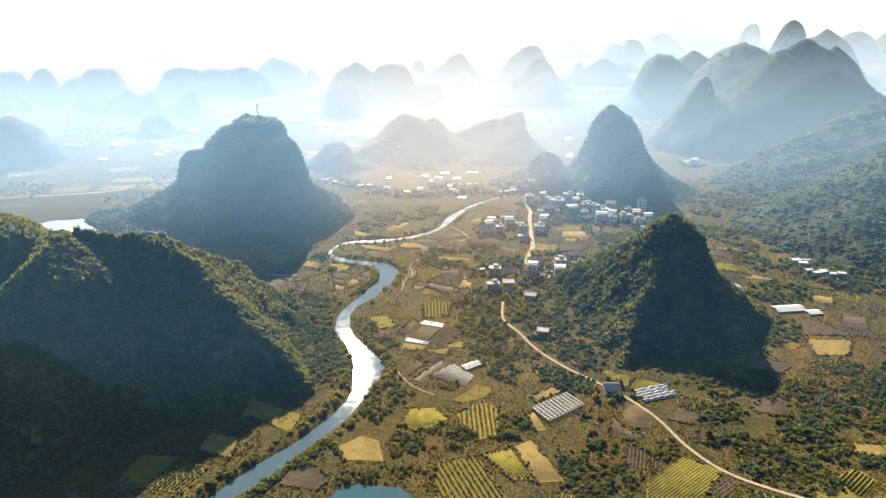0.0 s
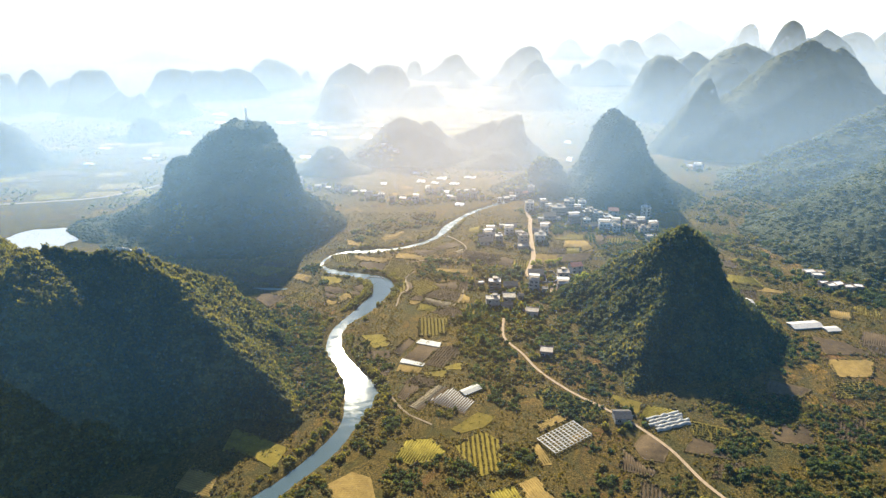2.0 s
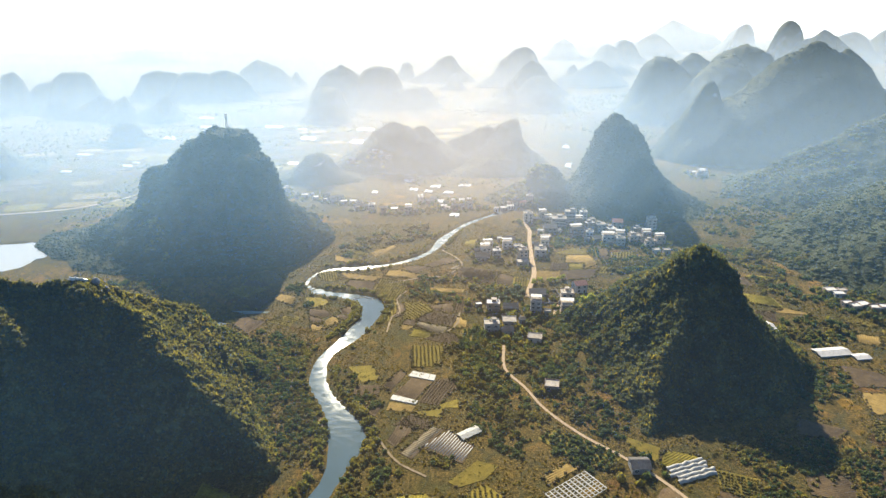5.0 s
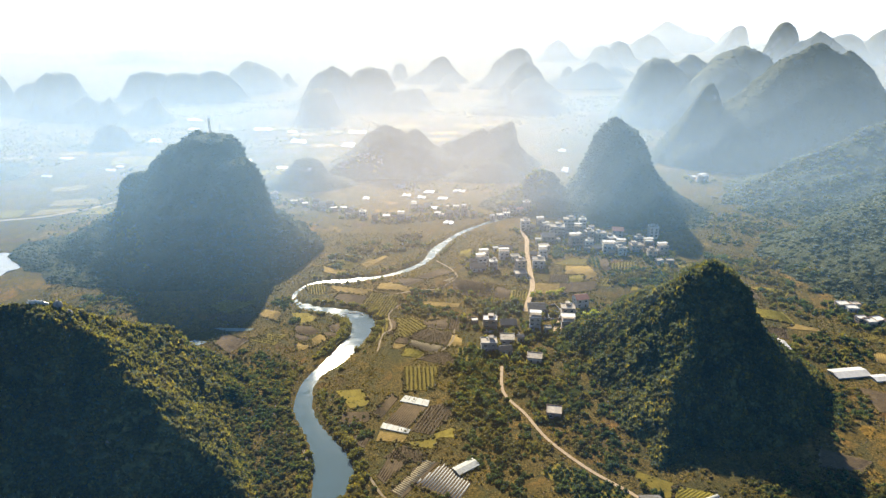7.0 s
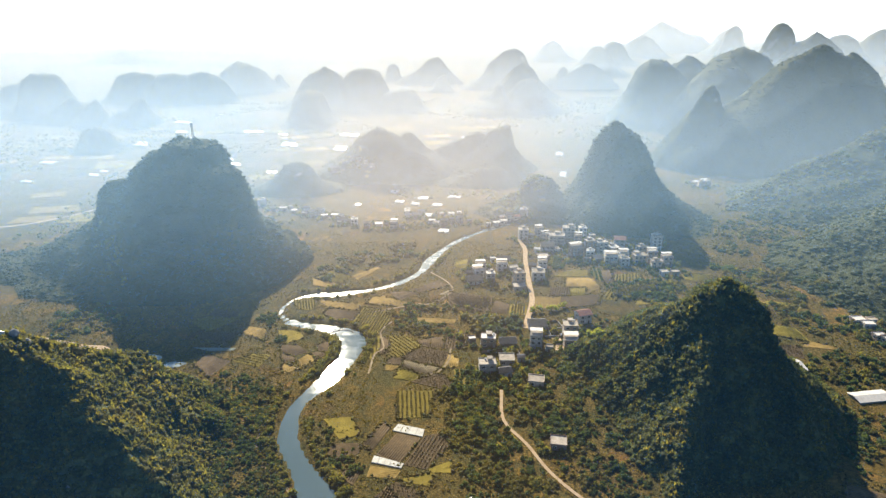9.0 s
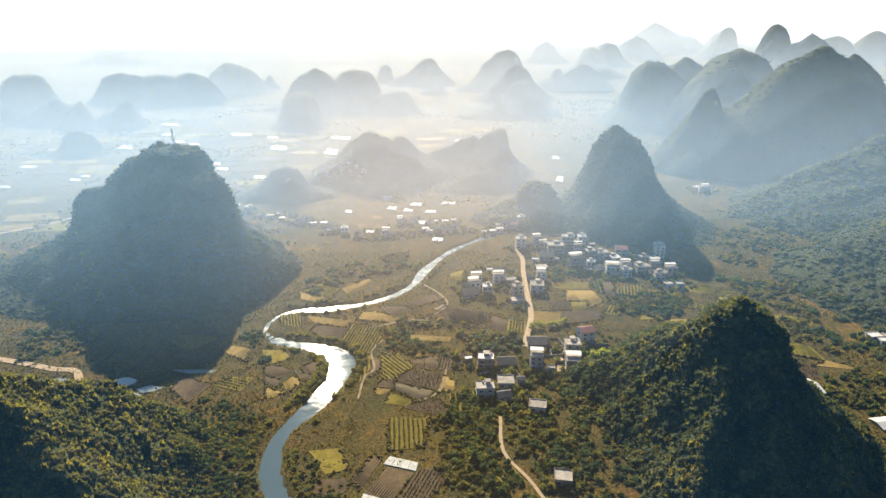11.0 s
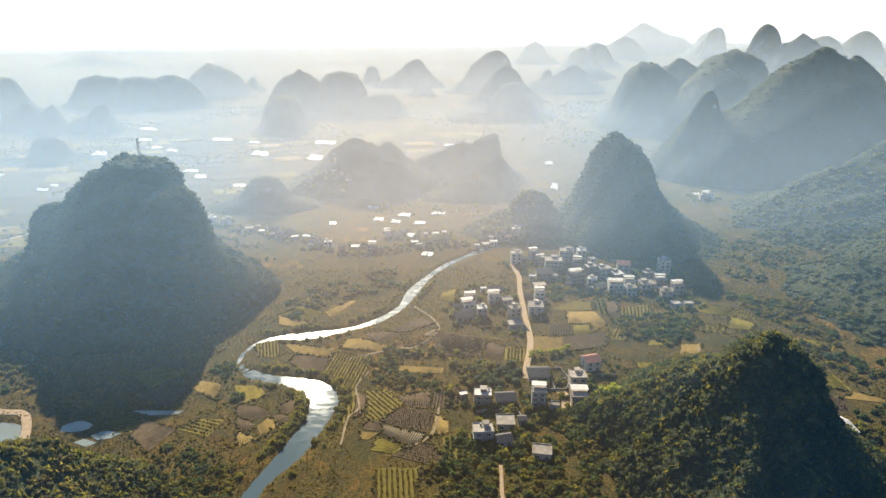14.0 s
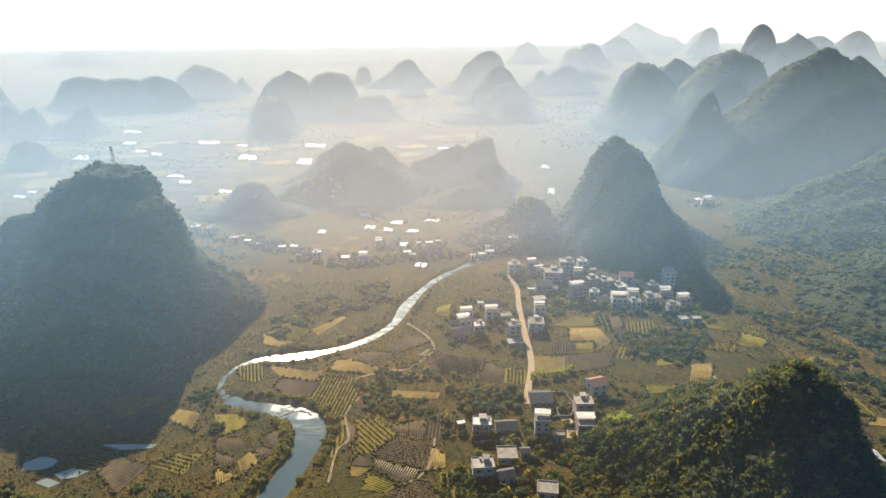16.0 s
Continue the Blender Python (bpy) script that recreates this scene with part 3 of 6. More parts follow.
def soup(name, pos, size, protos, r, squash=1.0):
    """One mesh of many turned, scaled clumps."""
    vs, fs, base = [], [], 0
    which = r.integers(0, len(protos), len(pos))
    for k, (pv, pf) in enumerate(protos):
        m = np.where(which == k)[0]
        if not len(m):
            continue
        a = r.random(len(m)) * 6.283
        c, s = np.cos(a)[:, None], np.sin(a)[:, None]
        sz = size[m][:, None]
        st = sz * (0.8 + 0.4 * r.random((len(m), 1)))
        x = (pv[None, :, 0] * c - pv[None, :, 1] * s) * sz
        y = (pv[None, :, 0] * s + pv[None, :, 1] * c) * st
        z = pv[None, :, 2] * sz * (0.75 + 0.5 * r.random((len(m), 1))) * squash
        v = np.stack([x, y, z], -1) + pos[m][:, None, :]
        f = pf[None] + (np.arange(len(m)) * len(pv))[:, None, None] + base
        base += len(m) * len(pv)
        vs.append(v.reshape(-1, 3))
        fs.append(f.reshape(-1, 3))
    return mesh_from(name, np.vstack(vs), np.vstack(fs))


def all_hills(x, y):
    z = np.full(np.shape(x), -50.0)
    for i, (key, peaks) in enumerate(HILLS.items()):
        if peaks[0][1] < 1000:
            z = np.maximum(z, hill_height(x, y, peaks, 1.0, 13 * i + 2))
    return z


def scrub_on_hill(i, key, hill, gap, size, protos, material=SCRUB, squash=1.0, name="scrub", label="dense green shrubs covering the slopes"):
    peaks, seed = HILLS[key], 13 * i + 2
    r = np.random.default_rng(seed + 100)
    x0, x1, y0, y1 = hill_bounds(peaks)
    n = int((x1 - x0) * (y1 - y0) / gap ** 2 * 3.0)
    x, y = r.uniform(x0, x1, n), r.uniform(y0, y1, n)
    z = hill_height(x, y, peaks, 1.0, seed)
    e = 1.5
    gx = (hill_height(x + e, y, peaks, 1.0, seed) - z) / e
    gy = (hill_height(x, y + e, peaks, 1.0, seed) - z) / e
    area = np.sqrt(1 + gx ** 2 + gy ** 2)
    thick = 0.35 + 0.8 * (fbm(x / 28, y / 28, 3, seed + 50) + 0.5)
    keep = (z > -0.3) & (r.random(n) < area / 3.0 * np.clip(thick, 0.6, 1.1))
    pos = np.stack([x, y, z], 1)[keep]
    sz = size * (0.55 + 0.75 * r.random(len(pos)) ** 1.6)
    me = soup(name, pos, sz, protos, r, squash)
    part(name, me, material, hill, label, "stuff")


# ---- fields ----
def inside(x, y, poly):
    res, n = np.zeros(np.shape(x), bool), len(poly)
    for i in range(n):
        (ax, ay), (bx, by) = poly[i], poly[(i + 1) % n]
        cond = ((ay > y) != (by > y)) & (x < (bx - ax) * (y - ay) / (by - ay + 1e-9) + ax)
        res ^= cond
    return res


def slab(name, poly, z0, z1, shrink=0.0):
    bm = bmesh.new()
    c = np.mean(np.array(poly, float), axis=0)
    pts = [Vector((c[0] + (p[0] - c[0]) * (1 - shrink), c[1] + (p[1] - c[1]) * (1 - shrink), z0)) for p in poly]
    face = bm.faces.new([bm.verts.new(p) for p in pts])
    bm.normal_update()
    if face.normal.z < 0:
        face.normal_flip()
    ext = bmesh.ops.extrude_face_region(bm, geom=[face])
    for v in ext["geom"]:
        if isinstance(v, bmesh.types.BMVert):
            v.co.z = z1
    bmesh.ops.bevel(bm, geom=[e for e in bm.edges if abs(e.verts[0].co.z - z1) < 1e-4 and abs(e.verts[1].co.z - z1) < 1e-4], offset=0.12, segments=1, affect="EDGES")
    bmesh.ops.recalc_face_normals(bm, faces=bm.faces)
    me = bpy.data.meshes.new(name)
    bm.to_mesh(me)
    bm.free()
    return me


def row_dots(poly, gap, step, ang, r, jitter):
    p = np.array(poly, float)
    c = p.mean(axis=0)
    rad = np.abs(p - c).max() * 1.5
    u, v = np.meshgrid(np.arange(-rad, rad, step), np.arange(-rad, rad, gap))
    u, v = u.ravel() + r.normal(0, jitter, u.size), v.ravel() + r.normal(0, jitter * 0.4, v.size)
    x, y = c[0] + u * math.cos(ang) - v * math.sin(ang), c[1] + u * math.sin(ang) + v * math.cos(ang)
    small = [(c[0] + (q[0] - c[0]) * 0.95, c[1] + (q[1] - c[1]) * 0.95) for q in p]
    m = inside(x, y, small)
    return x[m], y[m]


def strips(name, poly, gap, width, height, ang):
    """Long low ridges across a plot, cut at its edges."""
    p = np.array(poly, float)
    c = p.mean(axis=0)
    rad = np.abs(p - c).max() * 1.5
    verts, faces = [], []
    for v in np.arange(-rad, rad, gap):
        u = np.arange(-rad, rad, 0.8)
        x, y = c[0] + u * math.cos(ang) - v * math.sin(ang), c[1] + u * math.sin(ang) + v * math.cos(ang)
        m = np.where(inside(x, y, poly))[0]
        if len(m) < 4:
            continue
        a, b = m[1], m[-2]
        nx, ny = -math.sin(ang) * width / 2, math.cos(ang) * width / 2
        k = len(verts)
        for j in (a, b):
            verts += [(x[j] - nx, y[j] - ny, 0.15), (x[j] - nx * 0.6, y[j] - ny * 0.6, 0.22 + height), (x[j] + nx * 0.6, y[j] + ny * 0.6, 0.22 + height), (x[j] + nx, y[j] + ny, 0.15)]
        faces += [(k, k + 4, k + 5, k + 1), (k + 1, k + 5, k + 6, k + 2), (k + 2, k + 6, k + 7, k + 3), (k, k + 1, k + 2, k + 3), (k + 7, k + 6, k + 5, k + 4)]
    return mesh_from(name, verts, faces) if faces else None


FIELD_LOOK = {
    "soil": (SOIL, "bare ploughed brown field with low furrows"),
    "stubble": (STUBBLE, "dry ochre stubble field after the harvest"),
    "grass": (GRASS, "low green field of young crops"),
    "yellow": (YELLOW, "ripe yellow field of mustard-coloured crops"),
    "orchard": (GRASS, "orchard plot with rows of small yellow-green bushes"),
    "vine": (SOIL, "brown plot with rows of dry staked vines"),
    "green_rows": (GRASS, "plot with close rows of dark green bushes"),
    "rows_yellow": (YELLOW, "plot with bright yellow and green crop rows"),
    "citrus": (GRASS, "plot with round dark green citrus bushes"),
    "mulch_dry": (SOIL, "brown plot with close ridges of pale dry straw"),
    "mulch": (SOIL, "field covered with strips of white plastic film"),
}
FIELDS = []


def field(look_name, *poly):
    r = np.random.default_rng(len(FIELDS) + 500)
    mat, label = FIELD_LOOK[look_name]
    FIELDS.append(poly)
    me = slab("field", poly, -0.6, 0.20, 0.0)
    me.materials.append(mat)
    f = tagged(new("field", me), label, "field", "farm fields")
    p = np.array(poly, float)
    e = np.roll(p, -1, axis=0) - p
    k = int(np.argmax(np.hypot(e[:, 0], e[:, 1])))
    ang = math.atan2(e[k, 1], e[k, 0])
    if look_name in ("soil", "stubble"):
        s = strips("furrows", poly, 1.2, 0.7, 0.02, ang)
        if s:
            part("furrows", s, mat, f, "shallow ploughed ridges", "stuff")
    elif look_name == "mulch":
        s = strips("film_strips", poly, 1.45, 0.72, 0.16, ang + 1.571)
        part("film_strips", s, PLASTIC, f, "white plastic film over the ridges", "stuff")
    elif look_name == "mulch_dry":
        part("straw_ridges", strips("straw_ridges", poly, 1.2, 0.6, 0.16, ang + 1.571), STRAW, f, "pale straw over the ridges", "stuff")
    elif look_name == "rows_yellow":
        s = strips("crop_rows", poly, 1.6, 1.0, 0.5, ang)
        part("crop_rows", s, YELLOW, f, "bright yellow crop rows", "stuff")
        x, y = row_dots(poly, 4.8, 1.1, ang, r, 0.15)
        part("green_row", soup("green_row", np.stack([x, y, np.full(len(x), 0.5)], 1), r.uniform(0.4, 0.7, len(x)), SMALL_CLUMPS, r), SCRUB, f, "green bush row", "stuff")
    elif look_name == "citrus":
        x, y = row_dots(poly, 3.1, 3.0, ang, r, 0.35)
        me = soup("bushes", np.stack([x, y, np.full(len(x), 0.9)], 1), r.uniform(1.05, 1.5, len(x)), CLUMPS, r)
        part("bushes", me, DARK_LEAF, f, "round citrus bushes", "stuff")
    elif look_name in ("orchard", "green_rows", "vine"):
        gap, step, lo, hi, leaf = {"orchard": (2.4, 1.5, 0.45, 0.8, YELLOW_LEAF), "green_rows": (2.0, 1.3, 0.5, 0.85, OLIVE_LEAF), "vine": (1.7, 1.2, 0.28, 0.55, DRY_LEAF)}[look_name]
        x, y = row_dots(poly, gap, step, ang, r, 0.22)
        if look_name == "orchard" and len(FIELDS) % 2:
            leaf = OLIVE_LEAF
        me = soup("bushes", np.stack([x, y, np.full(len(x), 0.45)], 1), r.uniform(lo, hi, len(x)), SMALL_CLUMPS, r)
        part("bushes", me, leaf, f, "rows of small bushes", "stuff")
    elif look_name in ("yellow", "grass"):
        n = int(0.08 * (np.ptp(p[:, 0]) * np.ptp(p[:, 1])))
        x, y = r.uniform(p[:, 0].min(), p[:, 0].max(), n), r.uniform(p[:, 1].min(), p[:, 1].max(), n)
        m = inside(x, y, poly)
        if m.sum() > 3:
            me = soup("tufts", np.stack([x, y, np.full(len(x), 0.25)], 1)[m], r.uniform(0.2, 0.6, m.sum()), SMALL_CLUMPS, r, 0.6)
            if look_name == "yellow":
                part("crop_rows", strips("crop_rows", poly, 1.3, 0.8, 0.14, ang), mat, f, "low crop rows", "stuff")
            part("tufts", me, YELLOW_LEAF if look_name == "yellow" else SCRUB, f, "scattered leafy tufts", "stuff")


# ---- woods and trees ----
WOODS = []


def woods(size, *poly):
    WOODS.append((size, poly))


def build_woods():
    """Thickets between the plots, with single trees standing in them."""
    r = np.random.default_rng(11)
    spots = []
    for n, (size, poly) in enumerate(WOODS):
        p = np.array(poly, float)
        area = 0.5 * abs(np.dot(p[:, 0], np.roll(p[:, 1], 1)) - np.dot(p[:, 1], np.roll(p[:, 0], 1)))
        k = int(min(2600, area / (size * 1.05) ** 2 * 2.1)) + 6
        kc = k // 7 + 2
        cx, cy = r.uniform(p[:, 0].min(), p[:, 0].max(), kc), r.uniform(p[:, 1].min(), p[:, 1].max(), kc)
        m = inside(cx, cy, poly)
        cx, cy = cx[m], cy[m]
        count = r.integers(3, 11, len(cx))                            # trees stand in uneven groups
        x, y = np.repeat(cx, count), np.repeat(cy, count)
        x, y = x + r.normal(0, size * 0.95, len(x)), y + r.normal(0, size * 0.95, len(x))
        m = (river_gap(x, y) > 1.0) & (pond_depth(x, y) < -0.5) & (near_line(x, y, FARM_TRACK)[0] > 2.6) & (near_line(x, y, VILLAGE_ROAD)[0] > 3.2)
        for hx_, hy_ in HOUSES:
            if abs(hx_ - p[:, 0].mean()) < 90 and abs(hy_ - p[:, 1].mean()) < 90:
                m &= np.hypot(x - hx_, y - hy_ - 4) > 5.6
        x, y = x[m], y[m]
        if len(x) < 3:
            continue
        z = np.maximum(all_hills(x, y), 0.0)
        s = size * (0.30 + 0.62 * r.random(len(x)) ** 1.5)
        big = (r.random(len(x)) < 0.22) & (z < 4)
        near = p[:, 1].mean() < 520
        if near:
            spots += [(x[i], y[i], z[i], s[i]) for i in np.where(big)[0]]
        rest = ~big if near else np.ones(len(x), bool)
        tone = fbm(x / 9, y / 9, 2, n + 70) + r.normal(0, 0.12, len(x)) + (0.0 if near else 0.14)
        for leaf, m, text in ((DARK_LEAF, tone < 0.02, "dense dark green thicket between the plots"), (SCRUB, (tone >= 0.02) & (tone < 0.2), "olive green thicket between the plots"),
                              (OLIVE_LEAF, tone >= 0.2, "yellowing bushes at the edge of a thicket")):
            m = m & rest
            if m.sum() < 2:
                continue
            me = soup("thicket", np.stack([x, y, z + s * 0.35], 1)[m], s[m], CLUMPS if size < 2.9 else SMALL_CLUMPS, r)
            me.materials.append(leaf)
            tagged(new("thicket", me), text, "thicket", "thickets", "stuff")
    r.shuffle(spots)
    return spots[:270]


def river_gap(x, y):
    d, u = near_line(x, y, RIVER_LINE)
    return d - river_half(u) - 2.0


def tree_model(seed, leaf):
    """Tapered trunk, limbs, and a crown of separate leafy clumps with gaps."""
    r = np.random.default_rng(seed)
    root = new("tree")
    bm = bmesh.new()

    def limb(a, b, ra, rb):
        d = Vector(b) - Vector(a)
        q = d.to_track_quat("Z", "Y").to_matrix().to_4x4()
        bmesh.ops.create_cone(bm, cap_ends=True, segments=6, radius1=ra, radius2=rb, depth=d.length, matrix=Matrix.Translation((Vector(a) + Vector(b)) / 2) @ q)
    limb((0, 0, -0.3), (0.1, 0.05, 2.2), 0.20, 0.13)
    ends = []
    for i in range(6):
        a = i * 1.05 + r.random()
        e = (0.1 + math.cos(a) * r.uniform(0.7, 1.3), 0.05 + math.sin(a) * r.uniform(0.7, 1.3), 2.6 + r.uniform(0.2, 1.6))
        limb((0.1, 0.05, r.uniform(1.5, 2.2)), e, 0.09, 0.03)
        ends.append(e)
    me = bpy.data.meshes.new("trunk")
    bm.to_mesh(me)
    bm.free()
    part("trunk", me, BARK, root, "rough grey-brown trunk")
    ends.append((0.1, 0.0, 4.4))
    pos = np.array(ends)
    me = soup("crown", pos, r.uniform(0.85, 1.35, len(pos)), CLUMPS[:3], r)
    part("crown", me, leaf, root, "uneven leafy crown")
    return root


def plant_trees(spots):
    kinds = [(DARK_LEAF, "bushy dark green broadleaf tree"), (SCRUB, "green broadleaf tree with an uneven crown"), (DARK_LEAF, "compact dark tree among the thickets"), (YELLOW_LEAF, "yellowing tree with a loose crown")]
    models = []
    for i, (leaf, label) in enumerate(kinds):
        t = tree_model(300 + i, leaf)
        tagged(t, label, "tree", "trees on the plain")
        models.append(t)
    used = set()
    for i, (x, y, z, s) in enumerate(spots):
        k = (0, 1, 2, 0, 1, 2, 0, 1, 3)[i % 9]
        f = float(s) * 0.5
        m = Matrix.Translation((x, y, z)) @ Matrix.Rotation(i * 2.4, 4, "Z")
        if k in used:
            t = copy_thing(models[k], m)
            t.scale = (f, f, f)
        else:
            used.add(k)
            models[k].matrix_basis = m
            models[k].scale = (f, f, f)


# ---- houses ----
def box_bm(bm, x0, x1, y0, y1, z0, z1):
    return bmesh.ops.create_cube(bm, size=1.0, matrix=Matrix.Translation(((x0 + x1) / 2, (y0 + y1) / 2, (z0 + z1) / 2)) @ Matrix.Diagonal((x1 - x0, y1 - y0, z1 - z0, 1)))


def bm_mesh(name, bm, bevel=0.0):
    if bevel:
        bmesh.ops.bevel(bm, geom=list(bm.edges), offset=bevel, segments=1, affect="EDGES")
    me = bpy.data.meshes.new(name)
    bm.to_mesh(me)
    bm.free()
    return me


def window_meshes():
    bm = bmesh.new()
    w, h, d = 2.0, 1.6, 0.10
    for a in ((-w / 2, w / 2, -h / 2, -h / 2 + 0.1), (-w / 2, w / 2, h / 2 - 0.1, h / 2), (-w / 2, -w / 2 + 0.1, -h / 2 + 0.1, h / 2 - 0.1), (w / 2 - 0.1, w / 2, -h / 2 + 0.1, h / 2 - 0.1), (-0.04, 0.04, -h / 2 + 0.1, h / 2 - 0.1)):
        box_bm(bm, a[0], a[1], -d, 0.05, a[2], a[3])
    frame_me = bm_mesh("window", bm)
    frame_me.materials.append(WALLS[0])
    bm = bmesh.new()
    box_bm(bm, -w / 2 + 0.08, w / 2 - 0.08, -0.05, 0.03, -h / 2 + 0.08, h / 2 - 0.08)
    pane_me = bm_mesh("pane", bm)
    pane_me.materials.append(GLASS)
    bm = bmesh.new()
    box_bm(bm, -0.6, 0.6, -0.08, 0.05, 0, 2.1)
    door_me = bm_mesh("door", bm, 0.02)
    door_me.materials.append(DOOR)
    return frame_me, pane_me, door_me


WINDOW, PANE, DOOR_MESH = window_meshes()
HOUSES = []
HOUSE_LABEL = {0: "rendered village house with a flat concrete roof", 1: "village house with a bright steel sheet roof",
               2: "low village house under dark roof tiles", 3: "village house with a red tiled roof"}


def house(x, y, w, storeys, style):
    r = np.random.default_rng(len(HOUSES) + 900)
    HOUSES.append((x, y))
    h, d = 2.95 * storeys + 0.3, w * r.uniform(0.75, 1.05)
    far = y > 700
    root = new("house")
    y0, y1 = 0.0, d
    wall = WALLS[(0, 0, 1, 3, 1, 2)[int(r.integers(0, 6))] if style != 2 else (2, 3)[int(r.integers(0, 2))]]
    bm = bmesh.new()
    box_bm(bm, -w / 2, w / 2, y0, y1, -0.6, h)
    part("wall", bm_mesh("wall", bm, 0.04), wall, root)
    bm = bmesh.new()
    if style in (0, 1) or storeys > 3:
        for k in range(1, storeys):                                   # floor bands
            box_bm(bm, -w / 2 - 0.25, w / 2 + 0.25, y0 - 0.25, y1 + 0.25, 2.95 * k - 0.1, 2.95 * k + 0.12)
        if storeys > 1:
            part("floor_band", bm_mesh("floor_band", bm, 0.02), WALLS[3], root, "projecting grey floor slab")
            bm = bmesh.new()
        o = 0.3
        box_bm(bm, -w / 2 - o, w / 2 + o, y0 - o, y1 + o, h, h + 0.2)
        part("roof", bm_mesh("roof", bm, 0.03), ROOFS[0 if style == 0 else 1], root)
        bm = bmesh.new()
        q = 0.18                                                      # parapet
        for a in ((-w / 2 - o, w / 2 + o, y0 - o, y0 - o + q), (-w / 2 - o, w / 2 + o, y1 + o - q, y1 + o), (-w / 2 - o, -w / 2 - o + q, y0 - o + q, y1 + o - q), (w / 2 + o - q, w / 2 + o, y0 - o + q, y1 + o - q)):
            box_bm(bm, a[0], a[1], a[2], a[3], h + 0.203, h + 0.7)
        part("parapet", bm_mesh("parapet", bm, 0.02), wall, root)
        if storeys > 1:
            a, s, pick = r.uniform(-0.42, 0.08) * w, w * r.uniform(0.26, 0.36), r.random()
        if storeys > 1 and pick < 0.4:                                # a steel sheet canopy over the back half of the roof
            for px in (-w / 2 + 0.2, w / 2 - 0.2):
                for py in (y1 - 0.3, y1 - d * 0.5):
                    bm = bmesh.new()
                    box_bm(bm, px - 0.06, px + 0.06, py - 0.06, py + 0.06, h + 0.203, h + 2.2)
                    part("canopy_post", bm_mesh("canopy_post", bm), STEEL, root)
            bm = bmesh.new()
            box_bm(bm, -w / 2 - 0.3, w / 2 + 0.3, y1 - d * 0.5 - 0.3, y1 + 0.3, h + 2.203, h + 2.3)
            part("canopy", bm_mesh("canopy", bm, 0.02), ROOFS[1], root, "bright steel sheet roof canopy")
        elif storeys > 1:
            bm = bmesh.new()
            box_bm(bm, a, a + s, y1 - s - 0.6, y1 - 0.4, h + 0.203, h + 1.95)
            tower = part("stair_head", bm_mesh("stair_head", bm, 0.03), wall, root)
            bm = bmesh.new()
            box_bm(bm, a - 0.35, a + s + 0.35, y1 - s - 0.95, y1 - 0.05, h + 1.953, h + 2.1)
            part("roof_slab", bm_mesh("roof_slab", bm, 0.02), ROOFS[0], tower)
            bm = bmesh.new()
            bmesh.ops.create_cone(bm, cap_ends=True, segments=12, radius1=0.55, radius2=0.55, depth=1.2, matrix=Matrix.Translation((a + s + 1.3 if a < 0 else a - 1.2, y1 - 1.6, h + 0.8)))
            part("water_tank", bm_mesh("water_tank", bm, 0.03), STEEL, root, "small steel water tank")
    else:
        o, rise = 0.45, w * 0.22
        for s in (0, 1):                                              # two pitches of a gable roof, ridge along x
            za, zb = h - 0.15, h + rise
            ya, yb = (y0 - o, (y0 + y1) / 2) if s == 0 else ((y0 + y1) / 2, y1 + o)
            z0, z1 = (za, zb) if s == 0 else (zb, za)
            vs = [(-w / 2 - o, ya, z0), (w / 2 + o, ya, z0), (w / 2 + o, yb, z1), (-w / 2 - o, yb, z1)]
            vs += [(a, b, c + 0.18) for a, b, c in vs]
            me = bpy.data.meshes.new("roof_pitch")
            me.from_pydata(vs, [], [(3, 2, 1, 0), (4, 5, 6, 7), (0, 1, 5, 4), (1, 2, 6, 5), (2, 3, 7, 6), (3, 0, 4, 7)])
            part("roof_pitch", me, ROOFS[style], root)
        me = bpy.data.meshes.new("gable")
        m = (y0 + y1) / 2
        vs = [(sx_, b, c) for sx_ in (-w / 2 + 0.02, w / 2 - 0.02) for b, c in ((y0 + 0.1, h - 0.02), (y1 - 0.1, h - 0.02), (m, h + rise - 0.03))]
        me.from_pydata(vs, [], [(0, 2, 1), (3, 4, 5), (0, 1, 4, 3), (1, 2, 5, 4), (2, 0, 3, 5)])
        part("gable", me, wall, root)
    n = max(1, int(w // 3.2))
    for k in range(storeys):
        for i in range(n):
            wx = -w / 2 + (i + 0.5) * w / n
            if k == 0 and i == n // 2:
                ob = new("door", DOOR_MESH)
                ob.location = (wx, 0, 0)
            else:
                ob = new("window", WINDOW)
                ob.location = (wx, 0, 2.95 * k + 1.75)
                if not far:
                    pn = new("pane", PANE)
                    pn.parent = ob
            ob.parent = root
        if not far:
            for side in (-1, 1):
                ob = new("window", WINDOW)
                ob.matrix_basis = Matrix.Translation((side * w / 2, d * 0.5, 2.95 * k + 1.75)) @ Matrix.Rotation(side * math.pi / 2, 4, "Z")
                ob.parent = root
                pn = new("pane", PANE)
                pn.parent = ob
    root.matrix_basis = Matrix.Translation((x, y, max(0.05, float(all_hills(np.array([x * 1.0]), np.array([y + d / 2]))[0]) - 0.5))) @ Matrix.Rotation(radians(r.uniform(-14, 14)), 4, "Z")
    tagged(root, HOUSE_LABEL[style if (style != 2 or storeys < 4) else 0], "house", "village houses")


POOLS = []


